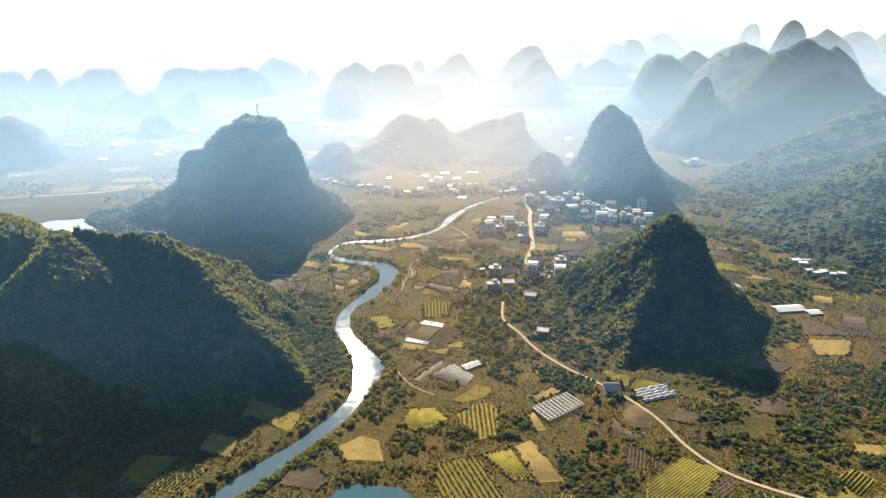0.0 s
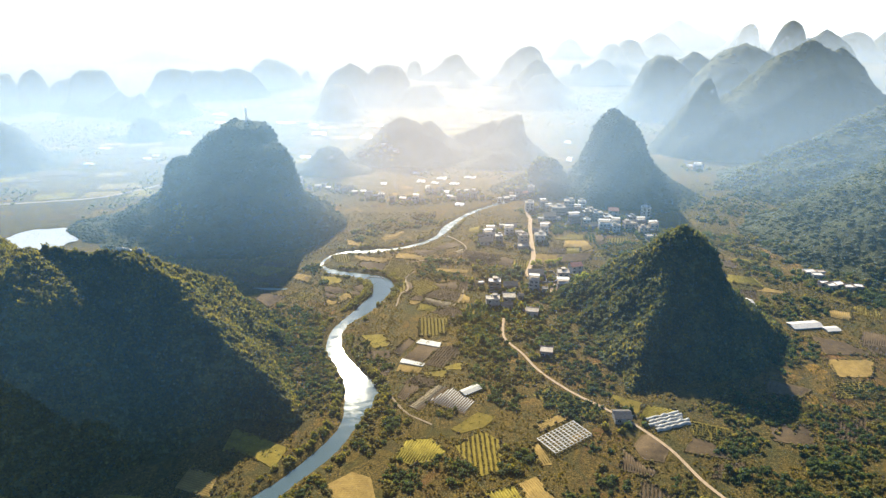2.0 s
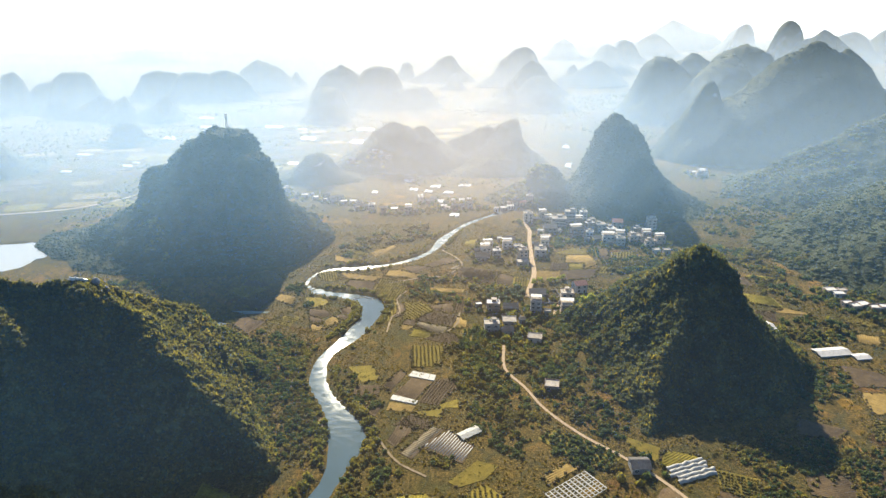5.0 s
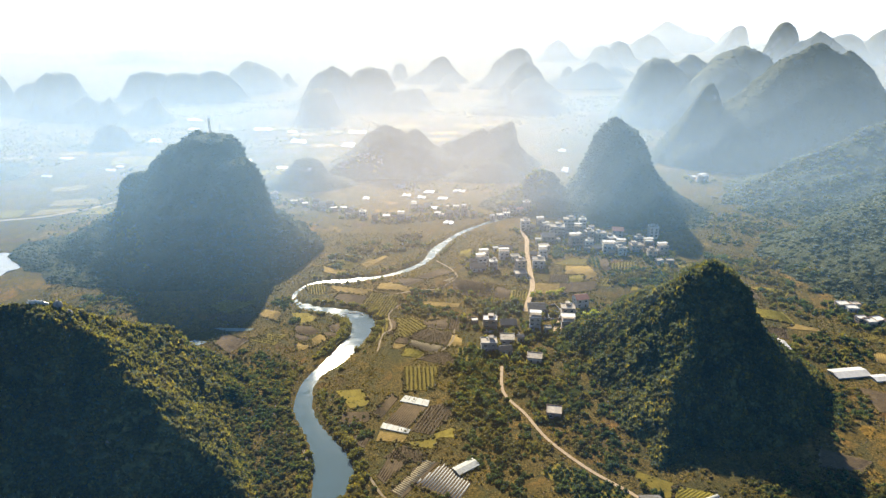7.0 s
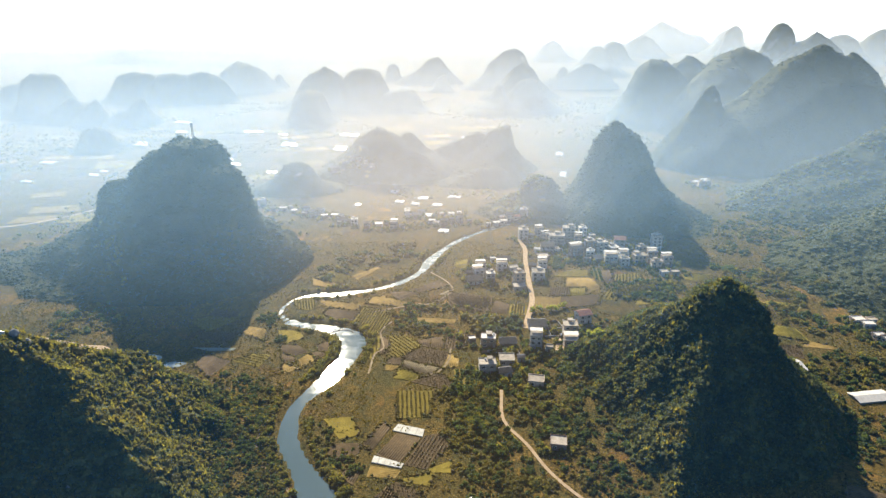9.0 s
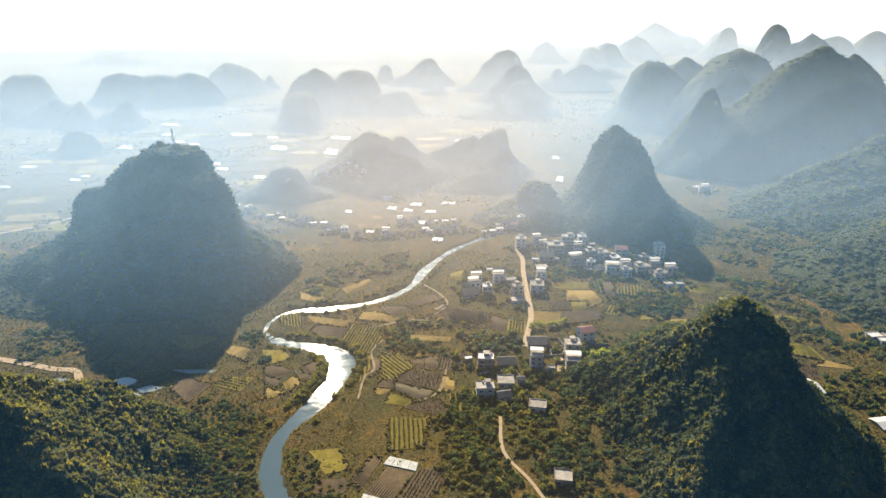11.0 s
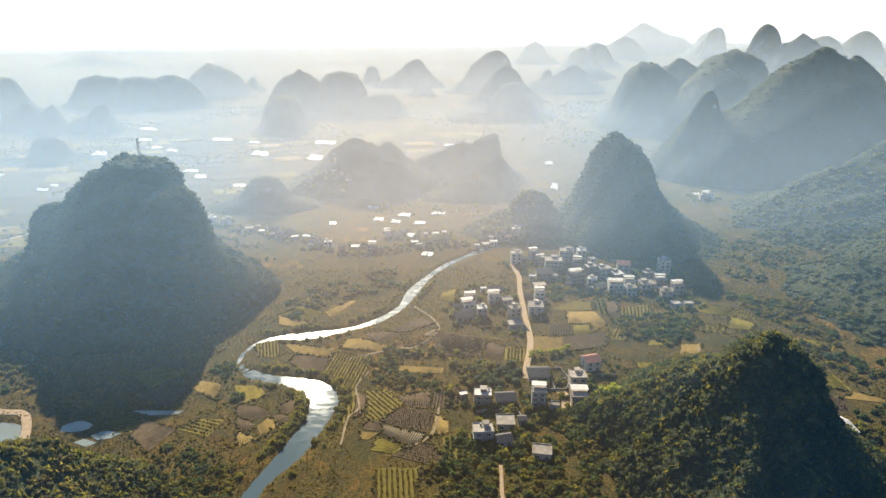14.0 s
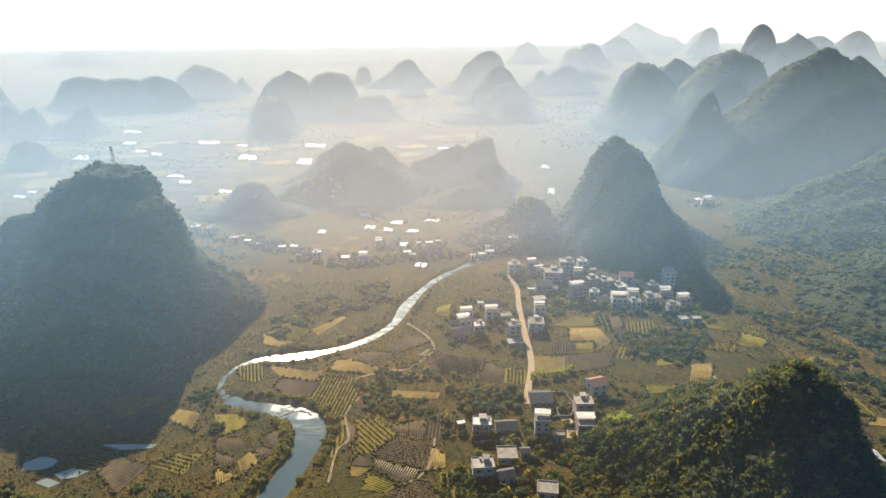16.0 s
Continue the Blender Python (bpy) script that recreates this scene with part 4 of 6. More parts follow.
def pool(*poly, film=BRIGHT_WHITE, height=0.9):
    """A plot of pale sheets laid side by side: film nearby, far off pools with their sky reflection put into the
    colour.
    """
    POOLS.append(poly)
    a, q, d, e = [Vector((*p, 0)) for p in poly]
    root = new("film_plot")
    r = np.random.default_rng(len(POOLS) + 40)
    n = 3 + len(POOLS) % 3 if height < 0.6 else 1 + len(POOLS) % 2
    for k in range(n):
        u0, u1 = k / n, (k + (0.94 if height > 0.6 else 0.985)) / n
        s0, s1, t0, t1 = a.lerp(q, u0), a.lerp(q, u1), e.lerp(d, u0), e.lerp(d, u1)
        if height > 0.6:                                              # far plots have ragged, uneven outlines
            ring = [s0, s0.lerp(s1, 0.5), s1, s1.lerp(t1, 0.5), t1, t1.lerp(t0, 0.5), t0, t0.lerp(s0, 0.5)]
            mid, reach = (s0 + t1) / 2, min((s1 - s0).length, (t0 - s0).length)
            quad = [mid + (v - mid) * r.uniform(0.72, 1.12) + Vector((*r.normal(0, 0.07 * reach, 2), 0)) for v in ring]
        else:
            quad = [s0, s1, t1, t0]
        part("film_sheet", slab("film_sheet", [(v.x, v.y) for v in quad], -0.3, height), film, root)
    tagged(root, "bright plot: film nearby, far ones standing in for sky-bright pools", "plot", "film-covered plots")


# ---- things on the plain ----
field("green_rows", (-51.4, 492.2), (-46.5, 513.9), (-25.3, 507.4), (-27.2, 487), (-32.2, 473.7), (-42.3, 473.6))
field("orchard", (-26.3, 470.3), (-15.6, 471.3), (-5.4, 456.9), (-16.5, 443.7), (-26.1, 443.7), (-24.5, 458.5))
field("soil", (-30.4, 469.8), (-25.9, 463.9), (-25.5, 456.9), (-29.2, 447.2), (-32.1, 447.4))
field("orchard", (-39.8, 470.6), (-32.2, 470.8), (-30.1, 460.7), (-33.4, 447.5), (-40.6, 432), (-38.1, 444.7))
field("vine", (-16.5, 444.5), (-4.9, 453.9), (11.6, 448.3), (10.5, 439.1), (5.8, 430.9), (-16.2, 441.3))
field("mulch_dry", (-16.4, 440.1), (5.8, 430.3), (1.8, 423.8), (-3.2, 421.7), (-16.6, 432.5))
field("soil", (-25.8, 442.9), (-16.9, 442.2), (-16.4, 433.7), (-25.9, 436))
field("stubble", (-27.3, 435.1), (-18.2, 432.6), (-22.9, 427.7), (-27.4, 428.8))
field("yellow", (-18.1, 430.6), (-4, 421.2), (-10.9, 416.3), (-21.5, 419.9))
field("stubble", (12.2, 446.9), (17.4, 440), (16.6, 430.9), (6.9, 428.8))
field("soil", (-8.8, 464.2), (0.8, 467.1), (-0.3, 453.9), (-5.5, 456.5))
field("soil", (1.2, 467), (9.9, 468.2), (8, 451.1), (0.3, 453.6))
field("vine", (10.5, 470), (24.9, 470.7), (22, 451.1), (8.6, 451.9))
field("soil", (-74.5, 506), (-71.3, 512.6), (-49.4, 506.1), (-52.6, 492.9), (-63.3, 492.6))
field("green_rows", (-99.1, 528.1), (-84.6, 533.1), (-80.4, 514.5), (-84.5, 510.3), (-94.5, 513.4))
field("stubble", (-81.6, 527.8), (-48.3, 519.5), (-49.6, 507.9), (-71.7, 514.4))
field("grass", (-100.2, 481.4), (-86.3, 480.2), (-80.8, 470.4), (-89.2, 464), (-95.7, 464.6))
field("soil", (-95, 461.9), (-83.1, 460.9), (-75.1, 451.1), (-83.7, 447.8), (-92.8, 453.4))
field("soil", (-92.5, 452.2), (-83.4, 446.7), (-80.5, 442.9), (-83.8, 437.9), (-89.6, 441.4))
field("soil", (-72.9, 460.9), (-65.5, 464.6), (-58, 458.8), (-61.9, 449.9), (-69.2, 453))
field("stubble", (-79.9, 442.8), (-74.9, 450.2), (-68.4, 443.4), (-75.9, 434))
field("soil", (-74.4, 451), (-69.3, 451.9), (-62.8, 449.2), (-67.8, 444.1))
field("stubble", (-89.2, 439.8), (-83.5, 436.8), (-77.2, 432.9), (-84.2, 427.9), (-86.3, 428.8))
field("grass", (-67.2, 442.5), (-61.6, 448.3), (-57.2, 457), (-57.2, 446.3), (-63.7, 431.8), (-72, 429.7))
field("stubble", (-8.3, 495.5), (18.3, 491.4), (16.7, 485.3), (-9.5, 488.6))
field("stubble", (-42, 531.2), (-33.4, 531.8), (-10, 516.6), (-21.1, 513.2), (-45.2, 519.2))
field("soil", (-13.2, 541.7), (6.9, 558), (16.6, 548.8), (6.4, 542.3), (-6.4, 535.8))
field("vine", (-2.9, 518.1), (12.1, 530.1), (15.8, 526.9), (8.5, 519.8))
field("mulch_dry", (6, 531.8), (15.7, 540.9), (17.2, 538.4), (13.3, 529.4))
field("soil", (-31, 539.7), (-13.9, 539.6), (-7.5, 534.7), (-21.4, 523))
field("stubble", (-60.6, 571.3), (-40.6, 590.8), (-39.4, 586.3), (-55.6, 562.6))
field("yellow", (23.5, 596.3), (35.3, 603.2), (30.9, 582.5), (21.9, 585.1))
field("soil", (17.9, 521.7), (24.7, 534.8), (39.7, 528.2), (35.9, 508.2), (21.9, 508.1))
field("vine", (40.2, 528.2), (48, 524.6), (44.8, 511.3), (36.6, 508.1))
field("yellow", (106.9, 538.4), (118.8, 539), (115.6, 526.2), (104.9, 525.7))
field("stubble", (107.6, 558.5), (127, 557.8), (131.1, 537.9), (116.8, 527.6), (119.8, 540.7), (104.6, 541.5))
field("grass", (97.8, 561.8), (119.1, 576.3), (129.8, 572.4), (126.4, 559.2))
field("citrus", (133.5, 578.7), (138.6, 576), (134.8, 549.4), (128, 560.1))
field("soil", (140.5, 571.4), (148.1, 573.7), (142.9, 546.4), (134.5, 547.1))
field("stubble", (75, 524.9), (97, 524.1), (91.9, 504.8), (71.2, 506.1))
field("soil", (97.5, 524), (126.3, 525.6), (121.6, 510.2), (96.3, 504.4), (92.5, 504.8))
field("vine", (92.9, 541.3), (106.1, 540.1), (103.9, 525.2), (88.4, 526))
field("orchard", (148.8, 562.8), (168.9, 564.5), (165.8, 545), (152, 533.5), (140.1, 535.2))
field("grass", (149.4, 515.5), (169.4, 516.6), (167.4, 508.9), (147.6, 507.4))
field("yellow", (132.5, 489.2), (163.6, 485.5), (159.3, 479.2), (131.2, 480.5))
field("stubble", (168.2, 507.5), (181.2, 507.7), (171.3, 487.8), (158.9, 488.8))
field("vine", (15, 536.6), (43.7, 524.8), (41.8, 501.5), (13.4, 506.5))
field("soil", (47.4, 521.7), (57.7, 513.6), (53.9, 497.5), (43.4, 500.9))
field("green_rows", (58.2, 513.1), (70.3, 511.5), (66.9, 494.9), (55, 497.4))
field("soil", (-17.5, 370.2), (-5.3, 365.3), (-15.5, 346.1), (-26.7, 353.6))
field("vine", (-3.9, 367), (7.9, 370), (8, 358.7), (-2.7, 342.5), (-13.4, 346))
field("grass", (-0.9, 343.6), (9.2, 348.5), (8.8, 339.8), (-2.4, 340.6))
field("stubble", (-28.6, 346.6), (-14.3, 342.2), (-16.7, 337.2), (-30, 338.8))
field("soil", (-49, 362.9), (-34.2, 363.1), (-34.9, 355.2), (-42.2, 349.5), (-49.5, 355))
field("soil", (-41.4, 344.9), (-32.4, 343.4), (-35.3, 333.7), (-40, 337.4))
field("soil", (-33.6, 362.2), (-24.3, 380.7), (-20.5, 374.4), (-29.2, 355.4))
field("grass", (-15.1, 336.7), (1.2, 340.8), (-1.5, 331.5), (-11, 334.4))
field("vine", (-26, 326.4), (-16.6, 335.4), (-5.2, 328.6), (-7.6, 321.7))
field("orchard", (30.3, 368.1), (39.6, 367.7), (43.6, 357.2), (36.3, 353.4), (28.7, 357.8))
field("orchard", (-18.9, 407.1), (2.4, 406.1), (-1, 382.5), (-17.9, 380.9))
field("grass", (-55.9, 383), (-41.5, 384.3), (-34.8, 369.2), (-45.6, 366.1))
field("mulch", (-11.2, 308.3), (3.2, 322.1), (15, 308.7), (8.7, 296.2))
field("mulch_dry", (-21.3, 304.7), (-6.6, 324.5), (1, 322.2), (-15.3, 299.9))
field("soil", (-27.7, 313.6), (-20.3, 333.5), (-13.4, 324.1), (-23.3, 308.6))
field("grass", (1.7, 284.2), (15.6, 298.3), (25.3, 294.1), (18.5, 285.5), (6.5, 280.7))
field("orchard", (3.1, 272), (17.5, 283), (25, 275.5), (25.6, 254.1), (12.9, 249.2), (6.6, 263.6))
field("yellow", (-25.9, 263.1), (-20.3, 276.4), (-8.3, 277.4), (-0.3, 268.2), (-5.5, 260.9), (-18, 258.3))
field("citrus", (46.3, 313.5), (55.7, 319.9), (84.4, 299.2), (74.3, 289.1), (62.3, 296))
field("stubble", (44.6, 287.6), (59.5, 296.5), (62.3, 292), (45.9, 281.6))
field("stubble", (40.3, 270.6), (44, 272.8), (48.4, 257.1), (43.3, 256.5))
field("grass", (82.5, 318.8), (89.6, 313.6), (104.6, 304.5), (98.6, 294.4), (91.6, 304.7))
field("yellow", (105.2, 303.5), (119.8, 298.5), (121.1, 295.7), (103, 283.9), (99.2, 291.7))
field("soil", (95.4, 277.8), (100.2, 279.4), (105, 266.3), (100, 258), (91.1, 259.9), (89, 269.7))
field("soil", (83.8, 269.8), (88.5, 258.9), (95.1, 252.5), (91.3, 248.2), (79.1, 253.1))
field("vine", (122.3, 256.2), (137.5, 257.7), (132.3, 246.8), (117.2, 247.1))
field("soil", (232.9, 375.5), (250.4, 365.5), (256.5, 351.1), (228.9, 352.4))
field("stubble", (226.3, 346.9), (253.5, 345.7), (241, 327), (220.9, 327.5))
field("green_rows", (217.3, 321.6), (237.9, 323.3), (226.8, 306.7), (208.4, 307.1))
field("vine", (196.9, 288.4), (217, 292), (201.7, 269.1), (186.2, 270.9))
field("citrus", (167.3, 260.8), (194.5, 262.1), (184.7, 247.3), (159.8, 247.7))
field("orchard", (-11, 232), (13, 239), (25, 210), (-5, 211))
field("yellow", (15, 240), (29, 244), (37, 222), (28, 222))
field("stubble", (31, 245), (40, 250), (52, 221), (39, 220))
field("soil", (-74, 230), (-65, 234), (-54, 224), (-59, 217), (-78, 220))
field("stubble", (-54, 246), (-44, 254), (-35, 250), (-31, 235), (-50, 236))
field("yellow", (87, 219), (110, 237), (124, 227), (108, 210), (84, 210))
field("vine", (112, 214), (126, 224), (128, 219), (117, 210))
field("rows_yellow", (171, 222), (184, 229), (189, 220), (175, 209))
field("stubble", (193, 246), (209, 244), (204, 236), (191, 238))
field("grass", (162, 220), (176, 220), (174, 209), (156, 209))
field("citrus", (14, 428), (32, 429), (42, 421), (40, 408), (13, 411))

# Flooded pools whose bright sky reflection is painted as white sheets.
pool((-233, 1114), (-206, 1105), (-210, 1132), (-233, 1140))
pool((-143, 1076), (-122, 1066), (-125, 1097), (-143, 1105))
pool((-148, 1194), (-113, 1185), (-114, 1208), (-144, 1216))
pool((-43, 816), (-32, 812), (-32, 825), (-42, 829))
pool((-11, 789), (2, 785), (3, 796), (-8, 799))
pool((4, 762), (17, 759), (18, 767), (7, 770))
pool((-36, 776), (-25, 773), (-25, 783), (-34, 786))
pool((-276, 977), (-257, 972), (-261, 987), (-277, 991))
pool((-214, 926), (-197, 921), (-199, 934), (-214, 938))
pool((-477, 1137), (-445, 1126), (-458, 1160), (-486, 1170))
pool((-449, 1245), (-425, 1237), (-433, 1262), (-454, 1269))
pool((-372, 1154), (-353, 1148), (-358, 1166), (-374, 1171))
pool((-448, 929), (-431, 924), (-437, 937), (-452, 941))
pool((-497, 1361), (-459, 1349), (-469, 1380), (-502, 1390))
pool((-268, 1740), (-227, 1724), (-231, 1769), (-266, 1782))
pool((-259, 1211), (-240, 1205), (-243, 1221), (-258, 1225))
pool((10, 673), (20, 670), (21, 680), (12, 683))
pool((-80, 768), (-72, 765), (-72, 773), (-79, 776))
pool((169, 883), (177, 875), (185, 904), (178, 910))
pool((-6, 725), (6, 722), (7, 731), (-3, 733))
pool((-443, 950), (-429, 946), (-433, 955), (-445, 958))
pool((-18, 768), (-6, 764), (-5, 773), (-16, 776))
pool((22, 792), (38, 788), (40, 797), (25, 801))
pool((-300, 1012), (-276, 1004), (-280, 1018), (-300, 1024))
pool((-330, 1240), (-290, 1228), (-296, 1250), (-330, 1262))
pool((-410, 1180), (-385, 1172), (-390, 1192), (-411, 1198))
pool((-520, 900), (-500, 894), (-504, 905), (-520, 910))
pool((-560, 1010), (-530, 1002), (-536, 1018), (-560, 1024))
pool((60, 1150), (84, 1142), (84, 1158), (62, 1164))
pool((190, 1010), (204, 1004), (206, 1026), (194, 1030))

woods(2.6, (11, 411), (41, 425), (36, 351), (13, 359))
woods(2.4, (45, 396), (80, 382), (78, 350), (51, 351))
woods(1.7, (27, 351), (46, 323), (35, 293), (8, 324))
woods(1.9, (52, 307), (69, 316), (84, 292), (64, 289))
woods(2.4, (65, 265), (72, 269), (79, 244), (71, 238))
woods(2.4, (26, 270), (39, 267), (40, 251), (28, 251))
woods(2.0, (-30, 256), (-2, 262), (12, 256), (9, 244), (-26, 241))
woods(2.2, (165, 266), (187, 265), (191, 237), (180, 234), (166, 248))
woods(2.2, (190, 234), (205, 237), (200, 230), (190, 229))
woods(1.7, (-51, 230), (-28, 233), (-9, 229), (-8, 222), (-25, 226), (-50, 219))
woods(1.8, (-86, 223), (-70, 244), (-55, 254), (-51, 246), (-76, 222), (-86, 214))
woods(2.2, (-45, 294), (-35, 318), (-24, 294), (-37, 263), (-46, 268))
woods(1.6, (51, 241), (75, 236), (87, 223), (81, 210), (50, 210))
woods(1.5, (98, 248), (113, 253), (111, 240), (87, 221))
woods(1.5, (143, 257), (162, 239), (164, 224), (134, 221), (132, 240))
woods(2.6, (121, 252), (135, 255), (132, 246), (120, 245))
woods(1.8, (127, 276), (152, 286), (155, 266), (127, 261))
woods(2.2, (-25, 488), (-6, 490), (13, 483), (11, 468), (-9, 472), (-23, 478))
woods(3.9, (22, 499), (62, 490), (60, 471), (53, 458), (23, 469))
woods(2.2, (72, 438), (105, 448), (98, 405), (66, 408))
woods(1.6, (47, 440), (56, 444), (52, 409), (43, 410))
woods(2.6, (133, 543), (174, 555), (200, 537), (176, 512), (139, 515))
woods(2.8, (230, 580), (273, 563), (306, 528), (276, 490), (242, 526))
woods(2.0, (119, 487), (126, 480), (153, 463), (138, 432), (113, 452))
woods(3.3, (-20, 484), (4, 486), (6, 476), (-18, 473))
woods(2.6, (-26, 505), (-9, 504), (-11, 493), (-26, 494))
woods(2.4, (-14, 519), (30, 512), (31, 507), (-14, 514))
woods(1.7, (-128, 412), (-84, 398), (-80, 372), (-68, 345), (-63, 318), (-67, 296), (-90, 300), (-105, 340))
woods(1.4, (-124, 400), (-86, 392), (-82, 368), (-70, 342), (-66, 318), (-69, 300), (-88, 304), (-104, 345))
woods(1.6, (-43, 330), (-60, 362), (-58, 384), (-48, 372), (-34, 345), (-36, 326))
woods(1.3, (-8, 300), (4, 300), (6, 294), (-2, 292), (-8, 296))
woods(2.2, (31, 561), (76, 541), (70, 531), (30, 546))
woods(2.6, (103, 601), (126, 604), (137, 584), (99, 579))
woods(3.3, (-14, 513), (20, 510), (26, 505), (-6, 500))
woods(1.9, (-64, 436), (-55, 449), (-51, 441), (-56, 419), (-70, 420))
woods(1.8, (-48, 449), (-41, 456), (-46, 429), (-54, 418), (-56, 423))
woods(2.0, (-120, 508), (-107, 510), (-100, 490), (-113, 489))
woods(2.2, (-112, 479), (-93, 468), (-98, 459), (-110, 469))
woods(2.6, (-335, 703), (-294, 676), (-207, 510), (-208, 480))
woods(3.0, (-93, 597), (-60, 622), (-10, 648), (-6, 616), (-59, 577), (-83, 563))
woods(3.0, (-195, 758), (-149, 738), (-108, 658), (-127, 683))
woods(3.2, (58, 748), (107, 777), (129, 725), (93, 700))
woods(3.4, (316, 755), (563, 855), (357, 592), (246, 602))
woods(2.6, (243, 506), (268, 479), (252, 459), (237, 476))
woods(2.6, (-264, 513), (-230, 525), (-208, 485), (-249, 480))
woods(2.2, (5, 408), (35, 418), (30, 371), (7, 368))
woods(2.0, (78, 404), (101, 433), (87, 369), (70, 356))
woods(2.0, (-138, 415), (-101, 408), (-81, 363), (-105, 378))
woods(1.9, (-206, 417), (-170, 410), (-118, 399), (-85, 393), (-80, 374), (-184, 380))

woods(2.3, (50, 432), (66, 440), (112, 462), (122, 440), (104, 402), (60, 398))
woods(2.0, (86, 368), (100, 404), (112, 420), (100, 352), (80, 330))
woods(2.2, (14, 410), (34, 402), (30, 376), (12, 380))
woods(1.7, (140, 300), (176, 312), (196, 296), (170, 276), (140, 286))
woods(1.8, (190, 330), (222, 345), (232, 372), (212, 384), (194, 356))
woods(2.4, (200, 400), (228, 436), (262, 442), (268, 412), (232, 398))
woods(2.6, (262, 470), (330, 470), (380, 420), (330, 400), (290, 420))
woods(2.4, (255, 320), (300, 350), (330, 320), (290, 290))
woods(1.6, (-122, 430), (-100, 424), (-78, 410), (-84, 396), (-120, 410))
woods(1.6, (-200, 440), (-176, 436), (-164, 428), (-182, 420))
woods(1.8, (-98, 420), (-80, 404), (-76, 384), (-92, 380), (-112, 404))
woods(2.2, (-60, 690), (-20, 700), (20, 715), (30, 702), (-10, 680), (-50, 676))
woods(2.2, (-200, 792), (-150, 765), (-110, 742), (-112, 728), (-160, 748))

woods(1.7, (176, 300), (222, 300), (236, 270), (214, 244), (186, 268))
woods(1.9, (8, 370), (36, 374), (46, 352), (58, 330), (40, 322), (10, 340))
woods(2.1, (40, 408), (60, 400), (84, 384), (80, 352), (62, 360), (44, 376))
woods(1.8, (56, 340), (78, 348), (96, 336), (90, 306), (72, 320))
woods(2.2, (20, 404), (42, 408), (40, 382), (22, 380))
woods(1.5, (120, 300), (160, 322), (176, 318), (140, 294))
woods(1.6, (216, 318), (262, 316), (270, 286), (232, 280))
woods(1.4, (140, 232), (168, 236), (172, 214), (140, 208))
house(33.1, 421.4, 9.5, 2, 0)
house(45.4, 430.2, 8.7, 1, 0)
house(43.2, 417.9, 7.3, 1, 2)
house(36.3, 451.8, 9.0, 2, 1)
house(48.7, 450.7, 10.2, 1, 2)
house(65.5, 448.2, 7.2, 3, 0)
house(87.3, 446.4, 8.6, 2, 0)
house(89.9, 460.3, 8.6, 3, 0)
house(104.6, 481, 9.0, 2, 3)
house(70.9, 472.4, 11.5, 1, 2)
house(58.5, 407.2, 8.5, 1, 0)
house(88.5, 648.2, 8.5, 3, 0)
house(104.5, 650.6, 6.7, 3, 0)
house(108.5, 643.9, 6.9, 2, 1)
house(104.1, 612.3, 11.6, 2, 2)
house(115.2, 629.1, 13.3, 3, 0)
house(128.6, 642, 10.8, 4, 0)
house(134.6, 629.6, 6.5, 3, 0)
house(127.7, 600.5, 10.5, 3, 0)
house(143.7, 650, 6.7, 3, 1)
house(142.6, 614.4, 8.9, 3, 0)
house(151.8, 610.1, 9, 3, 0)
house(137.4, 598, 6.5, 2, 1)
house(161.1, 605, 8.8, 2, 1)
house(168.1, 617.3, 9.5, 3, 3)
house(142.6, 589, 8.5, 1, 2)
house(152, 585.5, 10.5, 2, 0)
house(164.4, 591.5, 7.7, 2, 0)
house(161.6, 579.5, 7.1, 2, 0)
house(184.6, 606, 7.1, 2, 0)
house(176.2, 585.2, 10, 2, 0)
house(189.7, 593.5, 7.8, 2, 1)
house(200.2, 614.4, 8, 4, 0)
house(185.2, 572, 7.9, 2, 0)
house(198, 581.4, 8, 2, 0)
house(62.7, 589.7, 11, 1, 2)
house(59.8, 574.3, 8.2, 2, 0)
house(42.9, 573.3, 7.6, 2, 0)
house(40.5, 562, 7.9, 2, 0)
house(48.5, 553.9, 6.5, 2, 1)
house(36.3, 549, 11.5, 1, 2)
house(69.3, 572.4, 6.7, 1, 0)
house(70.4, 547, 7.6, 3, 0)
house(85.5, 553.9, 9.5, 2, 0)
house(68.8, 535, 9, 1, 0)
house(93.2, 577.6, 7, 2, 0)
house(84.9, 577.5, 6, 1, 2)
house(97.8, 595.3, 9.4, 1, 0)
house(60, 353, 7.4, 1, 0)
house(89, 287, 8.2, 1, 2)
house(195, 557, 5.5, 1, 0)
house(69, 688, 6.5, 1, 1)
house(76, 694, 6.6, 1, 1)
house(83, 700, 7.3, 2, 2)
house(90, 700, 7.3, 1, 3)
house(97, 704, 7.4, 2, 1)
house(-196, 779, 7.8, 2, 1)
house(-182, 773, 7.8, 2, 0)
house(-154, 751, 7.7, 1, 0)
house(-140, 742, 6.0, 1, 1)
house(-127, 741, 7.7, 2, 2)
house(-119, 728, 7.3, 2, 2)
house(-112, 732, 7.3, 2, 2)
house(-105, 723, 6.7, 1, 1)
house(-96, 723, 6.9, 1, 1)
house(-88, 708, 7.3, 1, 2)
house(-80, 704, 7.0, 1, 2)
house(-72, 698, 6.5, 2, 1)
house(-59, 686, 5.3, 2, 2)
house(-48, 691, 7.0, 1, 1)
house(-33, 686, 6.6, 2, 0)
house(-20, 723, 5.5, 2, 1)
house(-10, 719, 7.1, 1, 2)
house(5, 699, 6.4, 1, 1)
house(17, 691, 6.5, 2, 2)
house(-115, 877, 9.1, 2, 2)
house(-84, 880, 7.5, 1, 1)
house(-67, 871, 6.8, 1, 2)
house(326, 829, 8.5, 1, 1)
house(326, 816, 7.8, 2, 0)
house(334, 820, 8.9, 2, 1)
